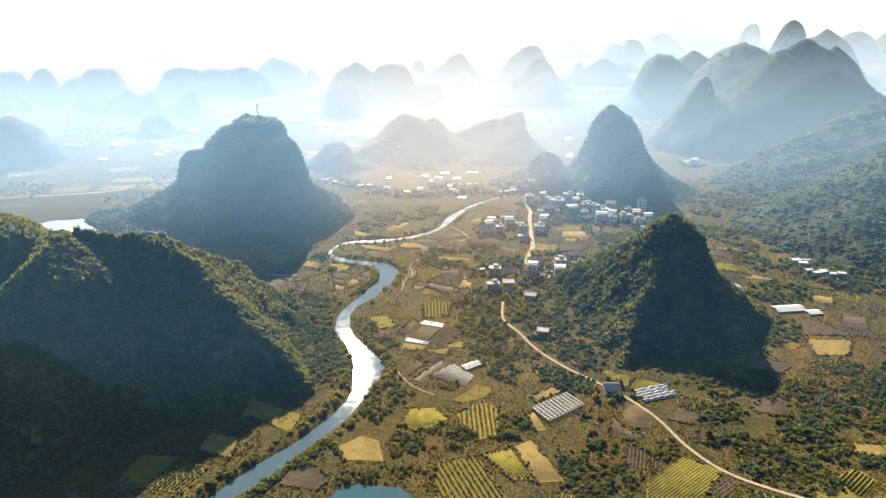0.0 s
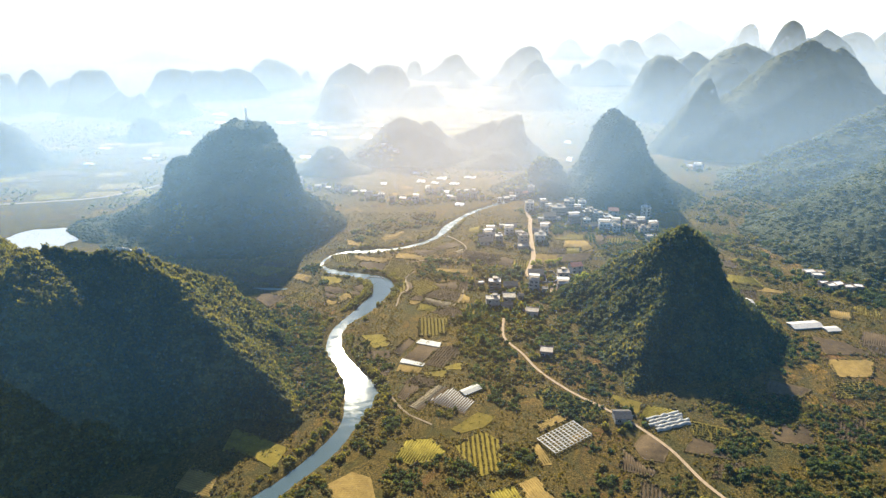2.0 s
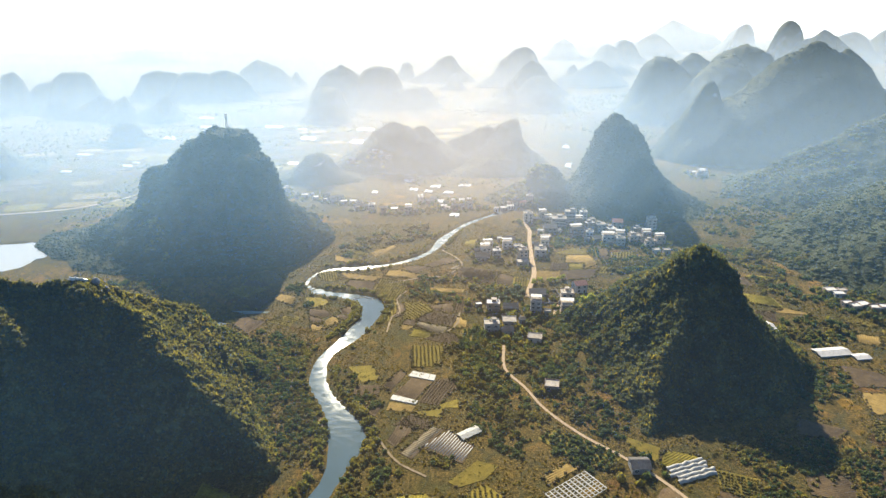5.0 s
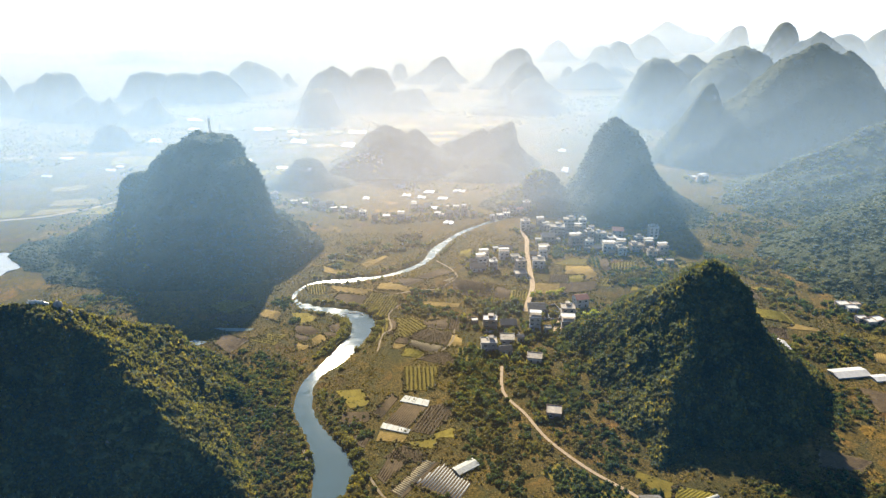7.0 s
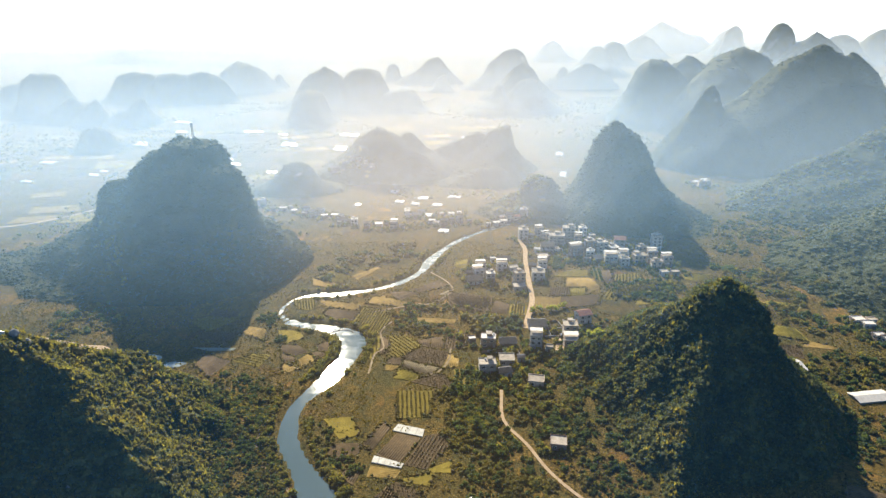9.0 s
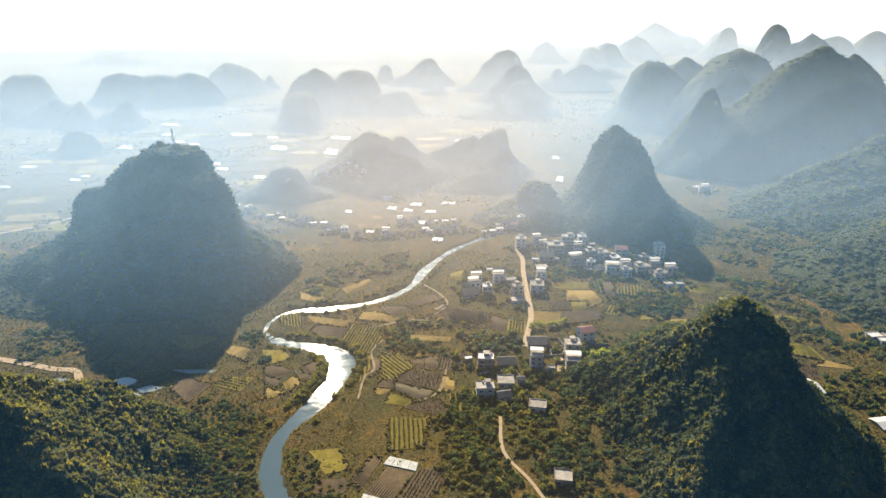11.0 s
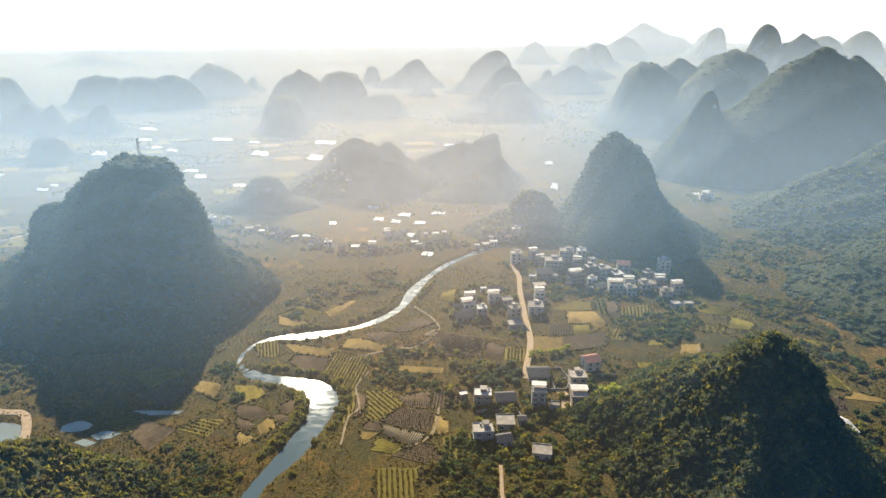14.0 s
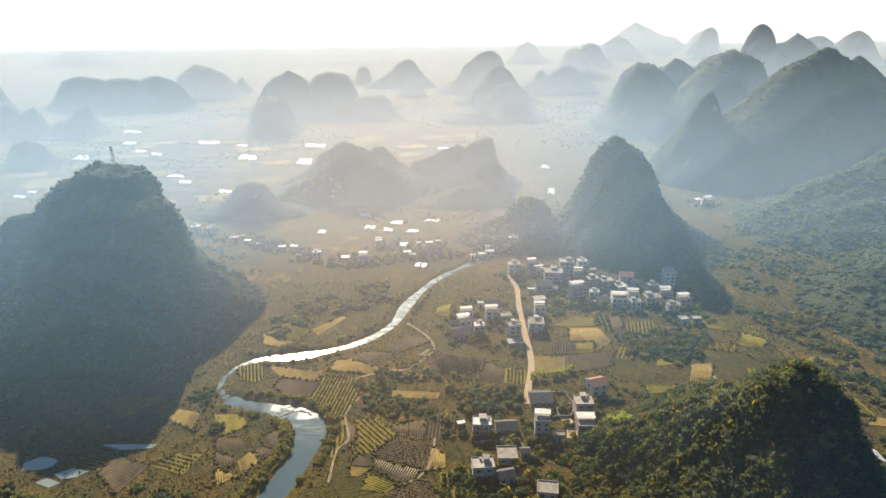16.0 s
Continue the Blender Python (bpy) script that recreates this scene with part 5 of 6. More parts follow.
house(25, 721, 6.1, 1, 1)
house(33, 699, 5.9, 2, 2)
house(-6, 730, 7.2, 1, 2)
# These seven stand in for a cluster of white greenhouse tunnels.
house(285, 470, 7.7, 1, 1)
house(287, 464, 6.9, 1, 1)
house(284, 449, 6.4, 1, 1)
house(287, 444, 6.1, 1, 1)
house(294, 446, 7.1, 1, 1)
house(298, 441, 6.3, 1, 1)
house(304, 442, 6.8, 1, 1)

# lean-tos and sheds among the houses
r_o = np.random.default_rng(77)
for k, (ox, oy) in enumerate(list(HOUSES)):
    if oy < 420 or (285 > ox > 205) or ox > 300:
        continue
    for side in (-1, 1):
        px, py = ox + side * r_o.uniform(7.5, 9.5), oy + r_o.uniform(-4, 6)
        if r_o.random() < 0.5 or min(math.hypot(px - a, py - q) for a, q in HOUSES) < 6.5:
            continue
        if 470 < py < 655 and abs(px - np.interp(py, (476, 519, 554, 596, 650), (64, 75, 78, 82, 84))) < 5.5:
            continue
        house(round(px, 1), round(py, 1), round(float(r_o.uniform(3.8, 5.6)), 1), 1, int(r_o.choice((0, 1, 2, 2))))

# tracks
VILLAGE_ROAD = polyline([(64, 476), (66, 486), (75, 519), (78, 554), (82, 596), (86, 625), (83, 650)], 4)
ribbon("village_road", VILLAGE_ROAD, 1.9, 0.30, TRACK, "pale dirt road through the village", "road", "structure")
FARM_TRACK = polyline([(39, 405), (37, 378), (46, 358), (54, 337), (68, 316), (82, 301), (94, 287), (106, 267), (114, 243), (126, 225), (150, 210), (190, 192)], 4)
ribbon("farm_track", FARM_TRACK, 0.85, 0.30, TRACK, "narrow dirt track between the plots", "track", "structure")


def more_plots():
    """The rest of the valley floor is small plots too, set askew between tracks, houses and thickets."""
    r = np.random.default_rng(88)
    ang = radians(-24)
    ca, sa = math.cos(ang), math.sin(ang)
    names = ("stubble", "vine", "soil", "orchard", "grass", "stubble", "green_rows", "yellow", "vine", "orchard", "soil", "yellow", "orchard")
    corners = {}

    def corner(i, j):
        if (i, j) not in corners:
            u, v = i * 19.0 + r.normal(0, 3.2), j * 14.0 + r.normal(0, 2.4)
            corners[(i, j)] = (60 + u * ca - v * sa, 380 + u * sa + v * ca)
        return corners[(i, j)]
    for i in range(-14, 17):
        for j in range(-18, 19):
            quad = [corner(i, j), corner(i + 1, j), corner(i + 1, j + 1), corner(i, j + 1)]
            pick, skip = names[int(r.integers(0, len(names)))], r.random() < 0.06
            p = np.array(quad)
            cx, cy = p.mean(axis=0)
            if skip or not (-150 < cx < 330 and 200 < cy < 570):
                continue
            x = np.concatenate([p[:, 0], (p[:, 0] + np.roll(p[:, 0], 1)) / 2, [cx]])
            y = np.concatenate([p[:, 1], (p[:, 1] + np.roll(p[:, 1], 1)) / 2, [cy]])
            if (river_gap(x, y) < 2.5).any() or (pond_depth(x, y) > -3).any() or (all_hills(x, y) > 0.0).any():
                continue
            if near_line(x, y, FARM_TRACK)[0].min() < 2.5 or near_line(x, y, VILLAGE_ROAD)[0].min() < 3:
                continue
            if any(inside(x, y, f).any() or inside(np.array([q[0] for q in f]), np.array([q[1] for q in f]), quad).any() for f in FIELDS):
                continue
            if sum(inside(x, y, w[1]).sum() for w in WOODS) > 4 or any(math.hypot(cx - a, cy - q - 4) < 15 for a, q in HOUSES + SHEDS):
                continue
            if cx > 115 and cy < 400 and pick in ("stubble", "yellow", "grass", "orchard"):
                pick = ("green_rows", "citrus", "vine", "soil")[(i + j) % 4]
            field(pick, *[(round(a, 1), round(q, 1)) for a, q in quad])


def far_plots():
    """Larger plots on the plain beyond the village, between the far hills."""
    r = np.random.default_rng(89)
    for i in range(-11, 9):
        for j in range(0, 16):
            cx, cy = i * 58 + r.normal(0, 9) + 12 * (j % 2), 740 + j * 34 + r.normal(0, 5)
            pick, skip, w, d = (SOIL, STUBBLE, GRASS, SOIL, GRASS, SOIL)[int(r.integers(0, 6))], r.random() < 0.3, r.uniform(18, 27), r.uniform(10, 15)
            quad = [(cx + a * w + r.normal(0, 4) - q * 5, cy + q * d + r.normal(0, 2) + a * 4) for a, q in ((-1, -1), (1, -1), (1, 1), (-1, 1))]
            x, y = np.array([p[0] for p in quad] + [cx]), np.array([p[1] for p in quad] + [cy])
            if skip or cx > 150 or abs(cx) > 0.8 * cy or (all_hills(x, y) > 0.0).any() or (river_gap(x, y) < 4).any():
                continue
            if any(math.hypot(cx - a, cy - q - 4) < 34 for a, q in HOUSES) or any(abs(np.mean([v[0] for v in p]) - cx) < 34 and abs(np.mean([v[1] for v in p]) - cy) < 22 for p in POOLS):
                continue
            me = slab("field", quad, -0.6, 0.3)
            me.materials.append(pick)
            tagged(new("field", me), "wide plot on the open plain beyond the village", "field", "far farm fields")


SHEDS = [(116, 284), (58, 276), (13, 318), (-10, 370), (-21, 348), (236, 389), (250, 383), (213, 420), (-213, 425), (-188, 424)]
more_plots()
far_plots()
plant_trees(build_woods())

FOOTPATH = "pale footpath along the plots"
ribbon("footpath", polyline([(-40, 505), (-10, 516), (0, 516), (11, 527), (18, 540), (14, 556), (2, 575)], 3), 0.8, 0.29, PATH_EARTH, FOOTPATH, "path", "structure")
ribbon("footpath", polyline([(-25, 491), (-32, 476), (-29, 455), (-34, 447), (-36, 425)], 3), 0.6, 0.29, PATH_EARTH, FOOTPATH, "path", "structure")
ribbon("footpath", polyline([(13, 452), (11, 437), (4, 425), (-8, 420)], 3), 0.6, 0.29, PATH_EARTH, FOOTPATH, "path", "structure")
ribbon("footpath", polyline([(177, 505), (175, 493), (174, 481)], 3), 0.7, 0.29, PATH_EARTH, FOOTPATH, "path", "structure")
ribbon("footpath", polyline([(-36, 324), (-23, 300), (-8, 288)], 3), 0.6, 0.29, PATH_EARTH, FOOTPATH, "path", "structure")
ribbon("river_path", polyline([(-87, 372), (-82, 352), (-72, 343), (-66, 336), (-61, 324), (-63, 312)], 3), 0.6, 0.29, PATH_EARTH, FOOTPATH, "path", "structure")
ribbon("pond_track", polyline([(-262, 480), (-238, 472), (-218, 465), (-206, 463), (-198, 453), (-191, 437), (-189, 428)], 3), 2.2, 0.29, TRACK, "wide sandy track beside the fish pond", "track", "structure")
ribbon("far_track", polyline([(-560, 690), (-451, 709), (-402, 725), (-364, 765), (-330, 830)], 8), 2.2, 0.32, TRACK, "pale dirt road across the open plain", "track", "structure")
ribbon("courtyard", polyline([(80, 464), (82, 456), (80, 446)], 3), 2.6, 0.28, TRACK, "bare sandy yard beside the houses", "yard", "structure")

# scrub on the hills
hill_objects = [o for o in scene.objects if o.name.startswith("karst_hill")]
for i, key in enumerate(HILLS):
    hill = hill_objects[i]
    first = HILLS[key][0]
    if key == "near_left":
        scrub_on_hill(i, key, hill, 2.3, 1.9, SMALL_CLUMPS, THICK_SCRUB)
    elif key == "near_right":
        scrub_on_hill(i, key, hill, 2.65, 2.25, CLUMPS[:3], WOODED)
    elif key in ("mid_left", "mid_right"):
        scrub_on_hill(i, key, hill, 3.4, 2.1, SMALL_CLUMPS, FOREST, 0.7)
    elif key in ("right_flank", "right_ridge"):
        scrub_on_hill(i, key, hill, 4.6 if key == "right_flank" else 6.0, 3.2, SMALL_CLUMPS, WOODED, 0.5)
    elif first[1] < 1000:
        scrub_on_hill(i, key, hill, 6.0, 2.6, SMALL_CLUMPS, FOREST, 0.4)
    elif first[1] < 2200:
        scrub_on_hill(i, key, hill, 13.0, 4.2, SMALL_CLUMPS, FOREST, 0.5)

# riverside bushes
r_bank = np.random.default_rng(21)
bank = RIVER_LINE[np.where((RIVER_LINE[:, 1] > 190) & (RIVER_LINE[:, 1] < 640))[0]]
tang = np.gradient(bank, axis=0)
tang /= np.linalg.norm(tang, axis=1)[:, None]
bx, by = [], []
for k in range(18):
    for side in (-1, 1):
        off = side * (11.0 + r_bank.uniform(-1.0, 4.5, len(bank)))
        bx.append(bank[:, 0] - tang[:, 1] * off + r_bank.normal(0, 1.6, len(bank)))
        by.append(bank[:, 1] + tang[:, 0] * off + r_bank.normal(0, 1.6, len(bank)))
bx, by = np.concatenate(bx), np.concatenate(by)
ok = (river_gap(bx, by) > -0.6) & (river_gap(bx, by) < 6) & (fbm(bx / 18, by / 18, 2, 3) > -0.35)
bx, by = bx[ok], by[ok]
bz = np.maximum(ground_height(bx, by), all_hills(bx, by))
bs = r_bank.uniform(0.8, 2.2, len(bx))
me = soup("riverside_bushes", np.stack([bx, by, bz + bs * 0.3], 1), bs, CLUMPS, r_bank)
me.materials.append(SCRUB)
tagged(new("riverside_bushes", me), "overgrown bushes lining both river banks", "bushes", kind="stuff")


# hedges along the plots and stray bushes on the plain
r_h = np.random.default_rng(33)
hx, hy = [], []
for poly in FIELDS:
    for k in range(len(poly)):
        if r_h.random() < 0.45:
            continue
        a, q = np.array(poly[k], float), np.array(poly[(k + 1) % len(poly)], float)
        u = r_h.random(int(np.linalg.norm(q - a) / 0.8) + 1)
        hx.append(a[0] + (q[0] - a[0]) * u + r_h.normal(0, 0.5, len(u)))
        hy.append(a[1] + (q[1] - a[1]) * u + r_h.normal(0, 0.7, len(u)))
sx_, sy_ = r_h.uniform(-360, 460, 9000), 190 + 560 * r_h.random(9000) ** 0.75
sx_, sy_ = np.repeat(sx_[:1000], 9) + r_h.normal(0, 2.0, 9000), np.repeat(sy_[:1000], 9) + r_h.normal(0, 1.6, 9000)
ok = fbm(sx_ / 24, sy_ / 24, 4, 17) + 0.2 * (sx_ > 210) > 0.2
for poly in FIELDS:
    ok &= ~inside(sx_, sy_, poly)
for px_, py_ in HOUSES:
    ok &= np.hypot(sx_ - px_, sy_ - py_ - 4) > 8
hx, hy = np.concatenate(hx + [sx_[ok]]), np.concatenate(hy + [sy_[ok]])
track_d = np.minimum(near_line(hx, hy, FARM_TRACK)[0], near_line(hx, hy, VILLAGE_ROAD)[0])
ok = (river_gap(hx, hy) > 1.0) & (pond_depth(hx, hy) < -0.5) & (all_hills(hx, hy) < 0.5) & (track_d > 2.6)
hx, hy = hx[ok], hy[ok]
hs = 0.30 + 0.85 * r_h.random(len(hx)) ** 2
cut = len(hx) // 3
for k, (leaf, text) in enumerate(((OLIVE_LEAF, "green bushes scattered along the plots"), (YELLOW_LEAF, "yellowing shrubs scattered along the plots"), (DRY_LEAF, "dry brown shrubs scattered along the plots"))):
    s = slice(k, None, 3)
    me = soup("bushes", np.stack([hx[s], hy[s], hs[s] * 0.35], 1), hs[s], SMALL_CLUMPS, r_h)
    me.materials.append(leaf)
    tagged(new("bushes", me), text, "bushes", kind="stuff")


# rough grass and weeds between the plots
def tuft_model(seed):
    r = np.random.default_rng(seed)
    v, f = [], []
    for k in range(6):
        a, w = r.uniform(0, 6.283), r.uniform(0.25, 0.5)
        ox, oy = r.normal(0, 0.3, 2)
        dx, dy = math.cos(a) * w, math.sin(a) * w
        lean = r.normal(0, 0.25, 2)
        f.append((len(v), len(v) + 1, len(v) + 2))
        v += [(ox - dx, oy - dy, -0.1), (ox + dx, oy + dy, -0.1), (ox + lean[0], oy + lean[1], r.uniform(0.6, 1.0))]
    return np.array(v), np.array(f)


TUFTS = [tuft_model(70 + i) for i in range(4)]
for i, key in enumerate(HILLS):
    if key.startswith("near"):
        scrub_on_hill(i, key, hill_objects[i], 1.9, 1.9, TUFTS, THICK_SCRUB, 1.0, "tall_grass", "dry tall grass between the shrubs")
gx_, gy_ = r_h.uniform(-300, 400, 85000), 190 + 460 * r_h.random(85000) ** 1.35
ok = (fbm(gx_ / 22, gy_ / 22, 4, 27) > -0.2) & (river_gap(gx_, gy_) > 0.5) & (pond_depth(gx_, gy_) < -0.3)
gx_, gy_ = gx_[ok], gy_[ok]
ok = all_hills(gx_, gy_) < 0.3
for poly in FIELDS:
    ok &= ~inside(gx_, gy_, poly)
ok &= np.minimum(near_line(gx_, gy_, FARM_TRACK)[0], near_line(gx_, gy_, VILLAGE_ROAD)[0]) > 1.8
for px_, py_ in HOUSES:
    ok &= np.hypot(gx_ - px_, gy_ - py_ - 4) > 6
gx_, gy_ = gx_[ok], gy_[ok]
gs = r_h.uniform(0.4, 1.1, len(gx_))
for k, (leaf, text) in enumerate(((DRY_LEAF, "dry brown weeds on fallow ground"), (YELLOW_LEAF, "yellowing grass on fallow ground"), (OLIVE_LEAF, "green weeds on fallow ground"))):
    s = np.where((fbm(gx_ / 30, gy_ / 30, 3, 41) * 2.2 + 1.5 + r_h.normal(0, 0.5, len(gx_))).astype(int).clip(0, 2) == k)[0]
    me = soup("weeds", np.stack([gx_[s], gy_[s], np.full(len(s), 0.05)], 1), gs[s], TUFTS, r_h)
    me.materials.append(leaf)
    tagged(new("weeds", me), text, "weeds", kind="stuff")


# ponds
# The pale sky's reflection is put into both water colours.
PADDY = water_material("paddy_water", 0.10, 0.5, 0.04, 0.2, (0.20, 0.22, 0.19))
SKY_WATER = water_material("sky_bright_water", 0.06, 0.5, 0.05, 0.22, (0.42, 0.42, 0.40))


def water_disc(cx, cy, rx, ry, z, label):
    n = 40
    v = [(cx, cy, z)] + [(cx + math.cos(i * 6.2832 / n) * rx * q, cy + math.sin(i * 6.2832 / n) * ry * q, z) for i, q in enumerate(1.08 + 0.10 * np.sin(np.arange(n) * 0.9 + cx) + 0.07 * np.sin(np.arange(n) * 0.471 * 2 + cy))]
    me = bpy.data.meshes.new("pond")
    me.from_pydata(v, [], [(0, i + 1, (i + 1) % n + 1) for i in range(n)])
    me.materials.append(SKY_WATER if cx < -300 else PADDY if cx < -160 else POND)
    tagged(new("pond", me), label, "pond", kind="structure")


for cx, cy, rx, ry in PONDS:
    water_disc(cx, cy, rx, ry, -0.7, "pale pond, sky reflection put into its water colour" if cx < -160 else "still pond with a dark blue-green surface")


def paddy(*poly):
    me = slab("paddy", poly, -0.4, 0.2)
    me.materials.append(PADDY)
    tagged(new("paddy", me), "flooded paddy with the pale sky put into its colour", "paddy", "flooded paddies")


paddy((-161, 441), (-153, 446), (-146, 442), (-150, 438), (-156, 437))
paddy((-167, 436), (-163, 439), (-155, 435), (-159, 432))
paddy((-149, 461), (-135, 460), (-121, 459), (-123, 456), (-138, 456))

# gardens, trees and yards among the houses
r_v = np.random.default_rng(66)
vx, vy = [], []
for hx_, hy_ in HOUSES:
    k = 14 if hy_ < 660 else 10
    a, d = r_v.uniform(0, 6.283, k), r_v.uniform(6.5, 13.0, k)
    vx.append(hx_ + np.cos(a) * d)
    vy.append(hy_ + 4 + np.sin(a) * d)
vx, vy = np.concatenate(vx), np.concatenate(vy)
ok = (near_line(vx, vy, VILLAGE_ROAD)[0] > 3.0) & (near_line(vx, vy, FARM_TRACK)[0] > 3.0) & (river_gap(vx, vy) > 1)
for hx_, hy_ in HOUSES:
    ok &= np.hypot(vx - hx_, vy - hy_ - 4) > 6.2
vx, vy = vx[ok], vy[ok]
vz = np.maximum(all_hills(vx, vy), 0.0)
vs_ = r_v.uniform(0.9, 2.6, len(vx))
for k, (leaf, text) in enumerate(((DARK_LEAF, "dark garden trees between the village houses"), (SCRUB, "green garden bushes between the village houses"))):
    me = soup("garden_trees", np.stack([vx, vy, vz + vs_ * 0.4], 1)[k::2], vs_[k::2], CLUMPS, r_v, 1.25)
    me.materials.append(leaf)
    tagged(new("garden_trees", me), text, "trees", kind="stuff")


def garden_wall(*line):
    """A low broken wall along a line of corners."""
    root = new("garden_wall")
    for (ax, ay), (qx, qy) in zip(line, line[1:]):
        n = max(1, int(math.hypot(qx - ax, qy - ay) / 3.0))
        for i in range(n):
            a, q = Vector((ax, ay, 0)).lerp(Vector((qx, qy, 0)), i / n), Vector((ax, ay, 0)).lerp(Vector((qx, qy, 0)), (i + 1) / n)
            d, h = q - a, 1.1 + r_v.random() * 0.9
            bm = bmesh.new()
            bmesh.ops.create_cube(bm, size=1.0, matrix=Matrix.Translation((a + q) / 2 + Vector((0, 0, h / 2 - 0.1))) @ d.to_track_quat("X", "Z").to_matrix().to_4x4() @ Matrix.Diagonal((d.length * 0.995, 0.35, h, 1)))
            part("wall_panel", bm_mesh("wall_panel", bm, 0.04), WALLS[3 if i % 3 else 2], root)
    tagged(root, "low weathered garden wall beside the road", "wall", "garden walls")


garden_wall((71, 484), (86, 485), (88, 472), (84, 463), (71, 464), (71, 470))
garden_wall((78, 484), (78, 464))
garden_wall((78, 474), (87, 474))
garden_wall((32, 446), (54, 447), (55, 437))
garden_wall((92, 470), (104, 476), (116, 474))


# ---- farm buildings ----
def film_tunnels(x, y, turn, count, length, width):
    root = new("polytunnel_block")
    for i in range(count):
        bm = bmesh.new()
        prev = None
        for k in range(9):
            a = math.pi * k / 8
            yy, zz = i * width + width / 2 - math.cos(a) * width * 0.47, math.sin(a) * 1.5
            cut = 1.2 * math.sin(i * 2.3)
            cur = [bm.verts.new((cut + length * j / 9, yy + 0.25 * math.sin(j * 1.9 + i), zz * (0.8 + 0.25 * math.sin(j * 2.7 + i * 1.7)))) for j in range(10)]
            if prev:
                for j in range(9):
                    bm.faces.new((prev[j], prev[j + 1], cur[j + 1], cur[j]))
            prev = cur
        bmesh.ops.holes_fill(bm, edges=[e for e in bm.edges if e.is_boundary])
        part("tunnel", bm_mesh("tunnel", bm), PLASTIC, root)
    root.matrix_basis = Matrix.Translation((x, y, 0.1)) @ Matrix.Rotation(radians(turn), 4, "Z")
    tagged(root, "row of white plastic film greenhouse tunnels", "greenhouse")


def netting_frame(corner, along, across, nu, nv):
    """A staked plot under white netting bars."""
    root = new("trellis_plot")
    u, v = Vector((*along, 0)), Vector((*across, 0))

    def bar(a, b2, w, name):
        d = b2 - a
        bm = bmesh.new()
        bmesh.ops.create_cube(bm, size=1.0, matrix=Matrix.Translation((a + b2) / 2) @ d.to_track_quat("X", "Z").to_matrix().to_4x4() @ Matrix.Diagonal((d.length, w, 0.18, 1)))
        part(name, bm_mesh(name, bm), PLASTIC, root)
    z = Vector((0, 0, 1.5))
    for i in range(nu + 1):
        a = u * (i / nu) + z
        bar(a, a + v, 0.62, "netting_strip")
    for j in range(nv + 1):
        a = v * (j / nv) + z - Vector((0, 0, 0.2))
        bar(a, a + u, 0.3, "cross_bar")
    for i in range(nu + 1):
        for j in (0, nv):
            a = u * (i / nu) + v * (j / nv)
            bm = bmesh.new()
            bmesh.ops.create_cone(bm, cap_ends=True, segments=6, radius1=0.07, radius2=0.06, depth=1.6, matrix=Matrix.Translation(a + Vector((0, 0, 0.7))))
            part("post", bm_mesh("post", bm), STEEL, root)
    root.location = (corner[0], corner[1], 0.1)
    tagged(root, "staked crop rows under strips of white netting", "trellis")


def long_shed(x, y, w, d, h, turn, roof, label):
    root = new("farm_shed")
    bm = bmesh.new()
    box_bm(bm, -w / 2, w / 2, -d / 2, d / 2, -0.3, h)
    part("wall", bm_mesh("wall", bm, 0.03), WALLS[3], root)
    for s in (-1, 1):
        vs = [(-w / 2 - 0.4, s * (d / 2 + 0.4), h - 0.05), (w / 2 + 0.4, s * (d / 2 + 0.4), h - 0.05), (w / 2 + 0.4, 0, h + d * 0.12), (-w / 2 - 0.4, 0, h + d * 0.12)]
        vs += [(a, q, c + 0.12) for a, q, c in vs]
        me = bpy.data.meshes.new("roof_pitch")
        me.from_pydata(vs, [], [(0, 1, 2, 3), (7, 6, 5, 4), (0, 4, 5, 1), (1, 5, 6, 2), (2, 6, 7, 3), (3, 7, 4, 0)])
        part("roof_pitch", me, roof, root)
    root.matrix_basis = Matrix.Translation((x, y, 0.1)) @ Matrix.Rotation(radians(turn), 4, "Z")
    tagged(root, label, "shed", "farm sheds")


film_tunnels(104, 280, 18, 5, 20, 2.3)
netting_frame((43.5, 274.6), (20, 13.6), (7.2, -11), 10, 8)
WHITE_SHED = "long low farm shed with a bright white roof"
long_shed(13, 318, 11, 5, 0.9, 34, PLASTIC, WHITE_SHED)
pool((-16.9, 377), (-3.4, 371.8), (-4.5, 366), (-19.8, 371.6), film=PLASTIC, height=0.45)
pool((-27.4, 353.2), (-13.1, 347), (-14.3, 343.6), (-28.4, 348.5), film=PLASTIC, height=0.45)
long_shed(236, 389, 20, 9, 0.9, 6, ROOFS[1], WHITE_SHED)
long_shed(250, 383, 9, 6, 0.9, 6, ROOFS[1], WHITE_SHED)
long_shed(213, 420, 4, 14, 2.6, 6, ROOFS[1], WHITE_SHED)
long_shed(-213, 425, 16, 6, 2.6, 12, ROOFS[2], "dark-roofed shed beside the fish pond")
long_shed(-188, 424, 10, 5, 2.6, -14, ROOFS[0], "pale-roofed shed beside the fish pond")
long_shed(-173, 420, 8, 4, 2.4, -10, ROOFS[1], WHITE_SHED)

